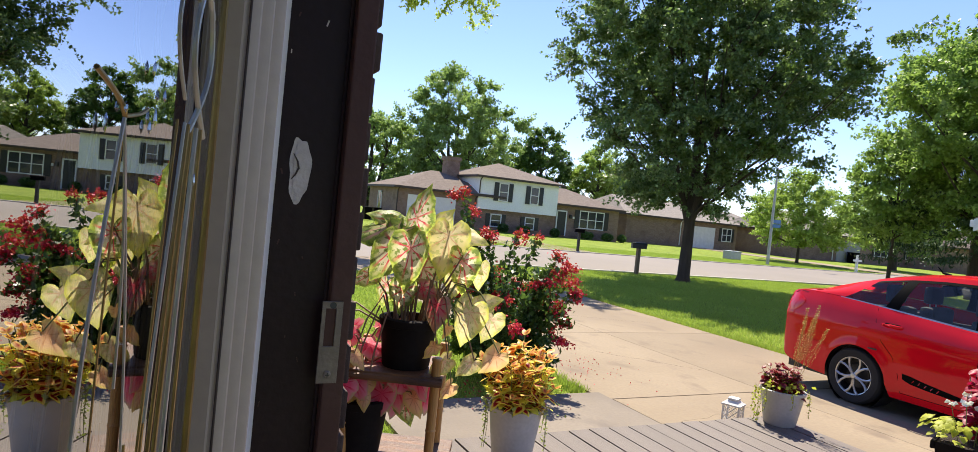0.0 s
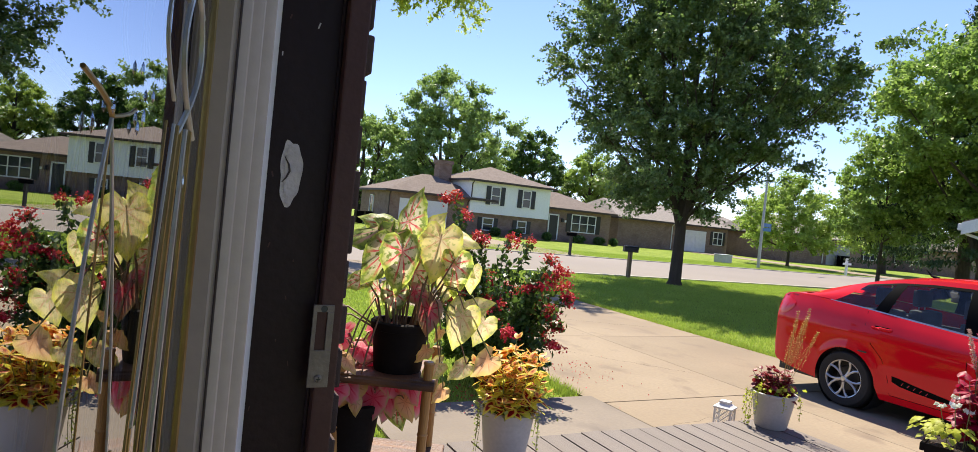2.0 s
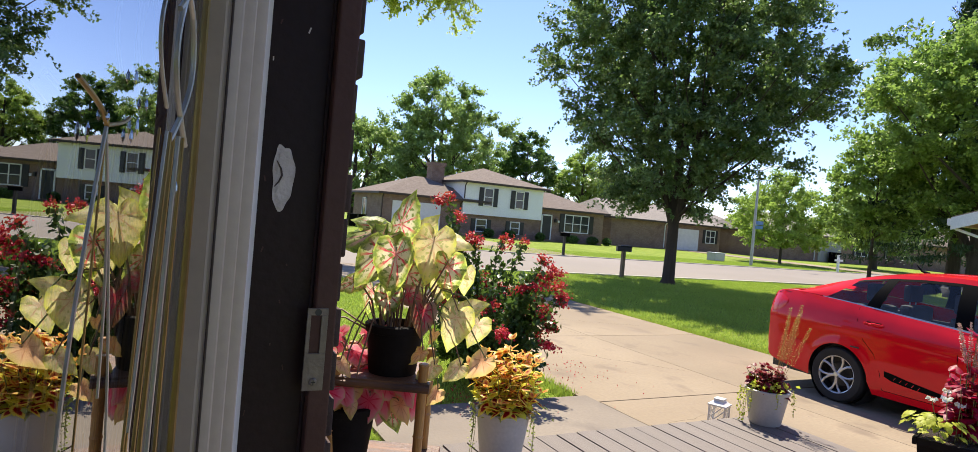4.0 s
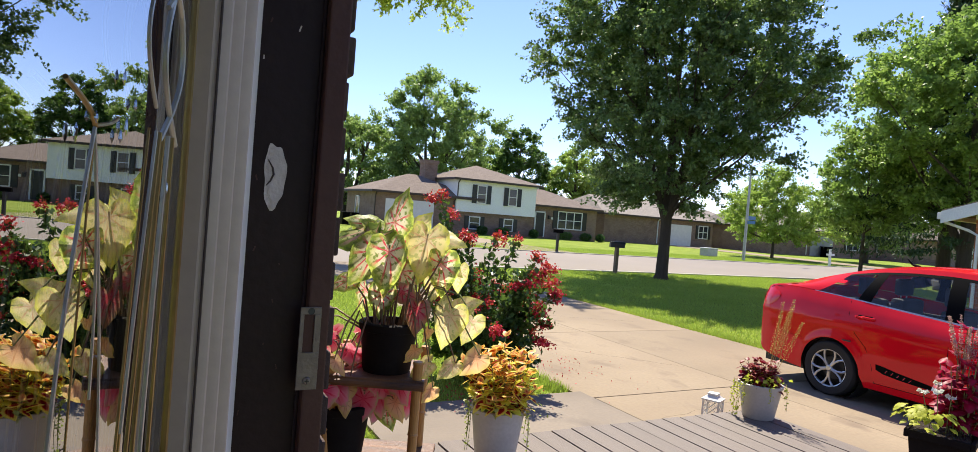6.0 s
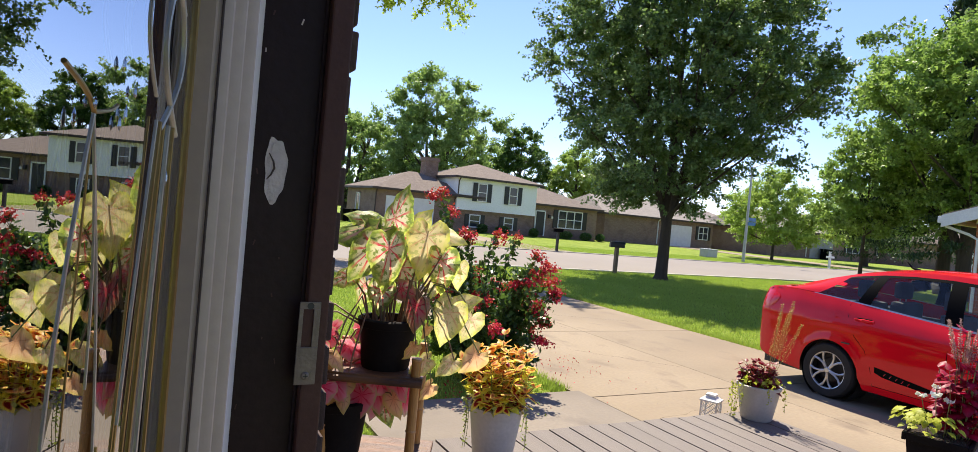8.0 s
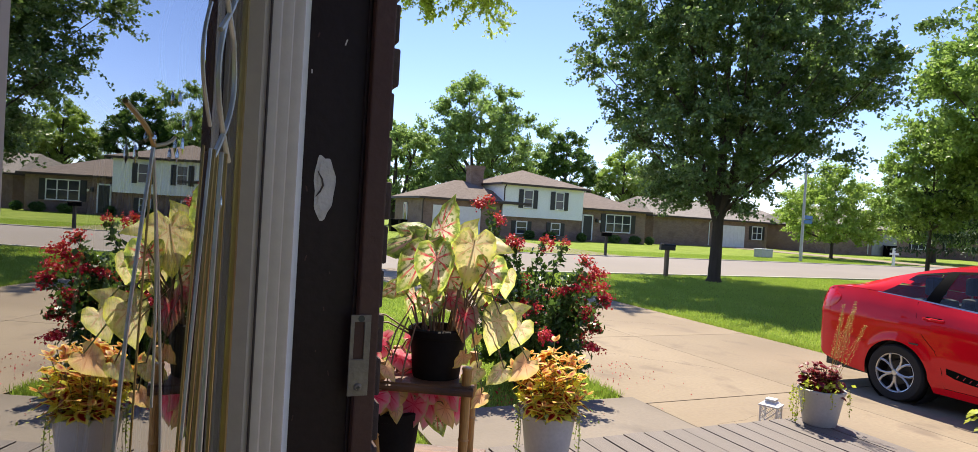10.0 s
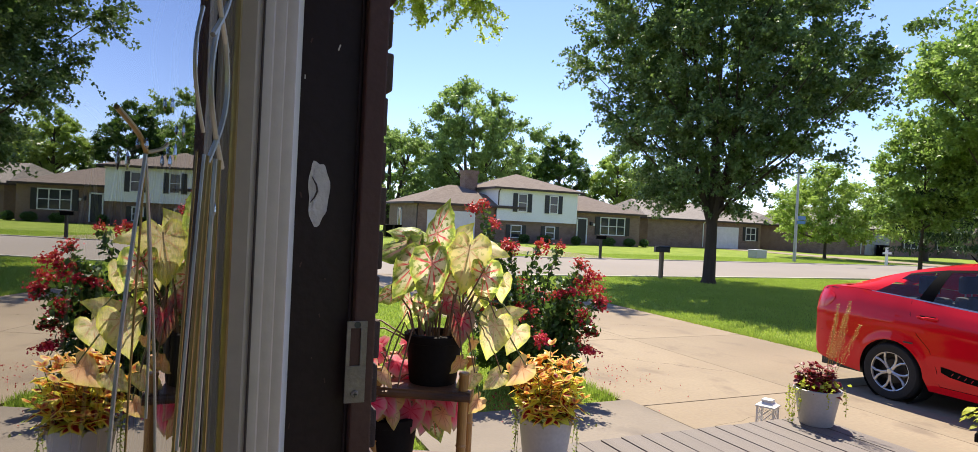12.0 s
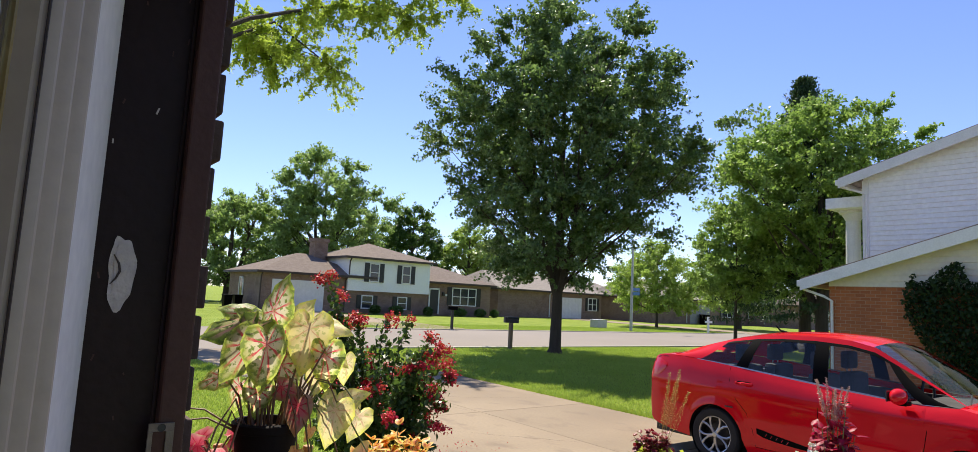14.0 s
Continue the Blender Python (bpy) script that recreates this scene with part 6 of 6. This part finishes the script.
# flowering shrub
SH = Vector((3.10, 5.85, -0.03))
shrub = thing("crape_myrtle", "dark green shrub with clusters of red blossom beside the driveway", "shrub", SH)
rs = random.Random(14)
rn = np.random.default_rng(14)
leafpts, reds, tips = [], [], []
for k in range(80):
    a = rs.uniform(0, 2 * math.pi)
    r = 0.66 * math.sqrt(rs.random())
    tips.append(Vector((r * math.cos(a), r * math.sin(a), rs.uniform(0.30, 1.42) * (1 - 0.2 * (r / 0.66) ** 2))))
# long arching sprays that stand out of the bush: to the right, up
for r, z in ((-0.50, 1.90), (-0.44, 1.72), (-0.38, 1.55), (-0.32, 1.42), (-0.48, 1.40), (0.76, 0.98), (0.68, 1.06), (0.60, 1.22), (0.52, 1.34), (0.72, 0.70), (0.58, 0.52), (0.50, 0.62), (0.62, 0.84), (0.30, 1.48), (0.05, 1.50), (0.44, 1.10), (0.50, 0.92), (0.40, 0.35), (-0.20, 1.52)):
    tips.append(RIGHT * r + AHEAD * rs.uniform(-0.35, 0.2) + Vector((0, 0, z)))
for i, tp in enumerate(tips):
    foot = Vector((tp.x * 0.15, tp.y * 0.15, 0))
    bend = foot.lerp(tp, 0.55) + Vector((0, 0, 0.20 if i >= 80 else 0.12))
    part("branch", tube([foot, bend, tp], [0.011, 0.006, 0.0025], 5), M_BARK, shrub)
    for k in range(105):
        q = rs.uniform(0.3, 1.0)
        p = bend.lerp(tp, (q - 0.5) * 2) if q > 0.5 else foot.lerp(bend, q * 2)
        w = 0.062 - 0.03 * q
        leafpts.append([p.x + rs.gauss(0, w), p.y + rs.gauss(0, w), p.z + rs.gauss(0, w)])
    if i >= 80 or (tp.z > 0.6 and i % 5 < 2):
        for c in range(rs.choice((2, 2, 3, 4))):
            e = tp + Vector((rs.gauss(0, 0.06), rs.gauss(0, 0.06), rs.uniform(-0.06, 0.05)))
            reds.append(np.array(e) + rn.normal(size=(70, 3)) * np.array([0.03, 0.03, 0.026]))
v, f = leaf_cloud(np.array(leafpts), 0.044, rn, 0.3)
np_mesh("leaves", v, f, M_CRAPELEAF, shrub)
for cl in reds:
    v, f = leaf_cloud(cl, 0.026, rn, 0, 1.1)
    np_mesh("blossom", v, f, M_CRAPERED, shrub)
rp = np.random.default_rng(2)
pet = np.column_stack([rp.normal(2.95, 0.28, 320), rp.normal(5.35, 0.22, 320), np.full(320, 0.012)])
pet2 = np.column_stack([rp.normal(4.35, 0.35, 160), rp.normal(6.3, 0.5, 160), np.full(160, 0.010)])
v, f = leaf_cloud(np.concatenate([pet, pet2]), 0.016, rp, 0, 1.1)
tagged(np_mesh("fallen_petals", v, f, M_CRAPERED), "fallen red petals scattered on the concrete", "petals", kind="stuff")

# ---- roadside things ----
M_POST = surface("weathered_post", (0.22, 0.16, 0.11), (0.16, 0.12, 0.08), 4, 40, 0.9, rel=0.5, stretch=(4, 4, 0.6))
M_GREYMETAL = surface("grey_metal", (0.40, 0.41, 0.41), (0.34, 0.35, 0.35), 3, 40, 0.45, 0.6)
M_SIGNBLUE = surface("blue_sign", (0.10, 0.22, 0.45), (0.08, 0.18, 0.40), 3, 40, 0.5)


def mailbox(at, label, h, post_m, box_m, double=False):
    t = thing("mailbox", label, "mailbox", at)
    part("post", box(-0.06, 0.06, -0.06, 0.06, 0, h - 0.18, 0.006), post_m, t)
    n, prof = 12, []
    for i in range(n + 1):
        a = math.pi * i / n
        prof.append((0.10 * math.cos(a), 0.12 + 0.10 * math.sin(a)))
    own = bmesh.new()
    ends = []
    for y in (-0.26, 0.26):
        ends.append([own.verts.new((x, y, z)) for x, z in [(0.10, 0.0)] + prof + [(-0.10, 0.0)]])
    k = len(ends[0])
    for i in range(k):
        own.faces.new((ends[0][i], ends[0][(i + 1) % k], ends[1][(i + 1) % k], ends[1][i]))
    own.faces.new(ends[0])
    own.faces.new(ends[1])
    bmesh.ops.recalc_face_normals(own, faces=own.faces)
    bmesh.ops.transform(own, matrix=pose(0, 0, h - 0.18, 0, 0, 70), verts=own.verts)
    part("box", own, box_m, t)
    part("flag", box(0.20, 0.28, -0.12, -0.11, h - 0.06, h + 0.02), box_m, t)
    return t


mailbox((14.95, 18.12, -0.03), "black mailbox on a weathered wooden post", 1.12, M_POST, M_BLACK)
mailbox((19.6, 28.75, -0.03), "dark mailbox on a black post across the road", 1.25, M_BLACK, M_GLOSSBLACK)
wp = thing("mailbox", "white cross-shaped mailbox post far along the road", "mailbox", (36.2, 24.4, -0.03))
wp.location = (43.4, 28.95, -0.03)
part("post", box(-0.07, 0.07, -0.07, 0.07, 0, 1.25, 0.01), M_WHITE, wp)
part("arm", box(-0.35, 0.45, -0.06, 0.06, 0.78, 0.92, 0.01), M_WHITE, wp)
ub = thing("utility_box", "low grey utility cabinet on the far lawn", "utility box", (36.6, 33.9, -0.03), 8)
part("body", box(-0.6, 0.6, -0.35, 0.35, 0, 0.55, 0.03), M_GREYMETAL, ub)
part("lid", box(-0.63, 0.63, -0.38, 0.38, 0.55, 0.62, 0.02), M_GREYMETAL, ub)
lp = thing("street_lamp", "slim grey street lamp with small blue signs", "street lamp", (36.3, 30.5, -0.03))
part("pole", tube([(0, 0, 0), (0, 0, 3.5), (0, 0, 6.6)], [0.11, 0.09, 0.06], 10), M_GREYMETAL, lp)
part("arm", tube([(0, 0, 6.5), (0.5, -0.5, 6.85), (1.2, -1.2, 6.95)], 0.035, 8), M_GREYMETAL, lp)
part("lamp_head", box(0.95, 1.75, -1.5, -1.2, 6.9, 7.02, 0.04), M_GREYMETAL, lp)
part("sign", box(0.08, 0.85, -0.02, 0.02, 2.85, 3.1), M_SIGNBLUE, lp)
part("sign", box(-0.02, 0.02, -0.7, 0.1, 2.55, 2.78), M_SIGNBLUE, lp)
for x, y in ((13.9, 50.8), (14.9, 51.6)):
    b = thing("wheelie_bin", "dark wheeled rubbish bin beside the garage", "bin", (x, y, -0.03), group="bins beside the garage")
    part("body", solid([(-0.25, -0.3, 0.05), (0.25, -0.3, 0.05), (0.25, 0.3, 0.05), (-0.25, 0.3, 0.05), (-0.3, -0.37, 1.0), (0.3, -0.37, 1.0), (0.3, 0.37, 1.0), (-0.3, 0.37, 1.0)], [(0, 1, 2, 3), (0, 1, 5, 4), (1, 2, 6, 5), (2, 3, 7, 6), (3, 0, 4, 7), (4, 5, 6, 7)]), M_GLOSSBLACK, b)
    part("lid", box(-0.33, 0.33, -0.42, 0.4, 1.0, 1.07, 0.02), M_GLOSSBLACK, b)
b = thing("wheelie_bin", "dark wheeled rubbish bin before a grey garage", "bin", (68.7, 46.3, -0.03))
part("body", box(-0.5, 0.5, -0.4, 0.4, 0, 1.1, 0.05), M_GLOSSBLACK, b)
part("lid", box(-0.55, 0.55, -0.45, 0.45, 1.1, 1.2, 0.03), M_GLOSSBLACK, b)
for k, (x, w) in enumerate(((25.0, 1.1), (27.0, 1.5), (30.2, 1.0), (33.6, 1.6), (35.9, 1.4), (37.6, 0.9))):
    bush = thing("foundation_bush", "low clipped bush before the house", "bush", (x, 48.1, -0.03), group="bushes before the house")
    rng_b = np.random.default_rng(60 + k)
    c = rng_b.normal(size=(900, 3))
    c /= np.linalg.norm(c, axis=1, keepdims=True)
    c = c * rng_b.uniform(0.6, 1.0, size=(900, 1)) * np.array([w / 2, 0.4, 0.4]) + np.array([0, 0, 0.38])
    v, f = leaf_cloud(c, 0.09, rng_b)
    np_mesh("leaves", v, f, M_LEAF_DARK if k % 2 else M_CRAPELEAF, bush)

# ivy on the neighbour's wall
rng_i = np.random.default_rng(77)
n = 42000
yy = rng_i.uniform(-6.5, 0, n)
zz = rng_i.uniform(0, 3.4, n)
keep_i = (zz < np.clip(2.75 + 0.2 * np.sin(yy * 7), 0, 3.3))
c = np.column_stack([NX - 0.08 - np.abs(rng_i.normal(0, 0.12, n)), 5.25 + yy - 0.25 * np.sin(zz * 2.2), zz])[keep_i]
ivy = thing("ivy", "dark ivy climbing the neighbour's brick wall", "ivy", (0, 0, 0))
v, f = leaf_cloud(c, 0.055, rng_i, 0.6)
np_mesh("leaves", v, f, M_IVY, ivy)
sp_pts = np.column_stack([rng_i.normal(NX - 0.15, 0.04, 90), rng_i.normal(3.95, 0.05, 90), rng_i.uniform(2.7, 3.7, 90)])
v, f = leaf_cloud(sp_pts, 0.08, rng_i, 0.0)
np_mesh("stray_shoot", v, f, M_IVY, ivy)

# overhanging locust tree in the yard: one low limb reaches over the drive
lt = thing("locust_tree", "yellow-green feathery street tree with overhanging limbs", "tree", (1.6, 17.6, -0.03))
smooth(part("trunk", tube([(0, 0, 0), (0.1, 0, 2), (0.2, -0.1, 4.2), (0.1, 0, 8), (0, 0, 13)], [0.34, 0.26, 0.23, 0.16, 0.05], 12), M_BARK, lt))
rl = random.Random(9)
lpts = []
limbs = [((0.2, -0.1, 6.0), (5.3, 5.0, 11.3), (7.4, 3.6, 9.5)), ((0.15, 0, 7.0), (7.0, 3.5, 12.0), (9.8, 1.5, 11.6)), ((0.1, 0, 8.2), (8.0, 2.7, 13.2), (10.9, 0.6, 12.6)), ((0.1, 0, 7.0), (4.3, 5.7, 11.3), (5.5, 5.0, 9.8)),
         ((0.1, 0, 8), (-2, -0.6, 10), (-4, -1.0, 11.6)), ((0.1, 0, 8), (0.3, 1.2, 12), (0.6, 2.2, 14.2))]
for n_l, (a, m_, b) in enumerate(limbs):
    a, m_, b = Vector(a), Vector(m_), Vector(b)
    smooth(part("limb", tube([a, a.lerp(m_, 0.5) + Vector((0, 0, 0.3)), m_, m_.lerp(b, 0.55), b], [0.11, 0.075, 0.04, 0.025, 0.008], 8), M_BARK, lt))
    for k in range(50):
        q = rl.uniform(0.36, 1.0)
        st = a.lerp(m_, q * 2) if q < 0.5 else m_.lerp(b, q * 2 - 1)
        e = st + Vector((rl.gauss(0, 0.75), rl.gauss(0, 0.75), rl.uniform(-1.2, 0.7)))
        part("twig", tube([st, st.lerp(e, 0.5) + Vector((0, 0, 0.15)), e], [0.014, 0.008, 0.003], 5), M_BARK, lt)
        # feathery leaves hang from the twig in short strings
        for j in range(20):
            u = rl.uniform(0.15, 1.08)
            p = st.lerp(e, u) + Vector((0, 0, 0.3 * u * (1 - u)))
            hang = Vector((rl.gauss(0, 0.16), rl.gauss(0, 0.16), -rl.uniform(0.02, 0.34)))
            for w in range(11):
                g = p + hang * (w / 10)
                lpts.append([g.x + rl.gauss(0, 0.03), g.y + rl.gauss(0, 0.03), g.z + rl.gauss(0, 0.03)])
v, f = leaf_cloud(np.array(lpts), 0.075, np.random.default_rng(9), 0.5, 1.7)
np_mesh("crown", v, f, M_LEAF_LOCUST, lt)

# spruce behind the bright maple
spr = thing("spruce_tree", "tall dark drooping spruce behind the maples", "tree", (31.2, 15.5, -0.03))
smooth(part("trunk", tube([(0, 0, 0), (0, 0, 8), (0, 0, 13.8)], [0.3, 0.18, 0.03], 10), M_BARK, spr))
rsn = np.random.default_rng(88)
cs = []
for k in range(150):
    z = 1.9 + 11.9 * (k / 150) ** 1.05
    a = k * 2.4
    L = (0.25 + 4.6 * (1 - z / 14.0)) * rsn.uniform(0.75, 1.15)
    q = np.sqrt(rsn.uniform(0, 1, 190))
    px, py = np.cos(a) * L * q, np.sin(a) * L * q
    cs.append(np.column_stack([px + rsn.normal(0, 0.10, 190) + rsn.normal(0, 0.18, 190) * np.sin(a), py + rsn.normal(0, 0.10, 190) - rsn.normal(0, 0.18, 190) * np.cos(a), z - 0.24 * L * q + 0.14 * L * q * q - np.abs(rsn.normal(0, 0.16, 190))]))
v, f = leaf_cloud(np.concatenate(cs), 0.07, rsn, 1.2, 3.2)
np_mesh("needles", v, f, M_NEEDLE, spr)
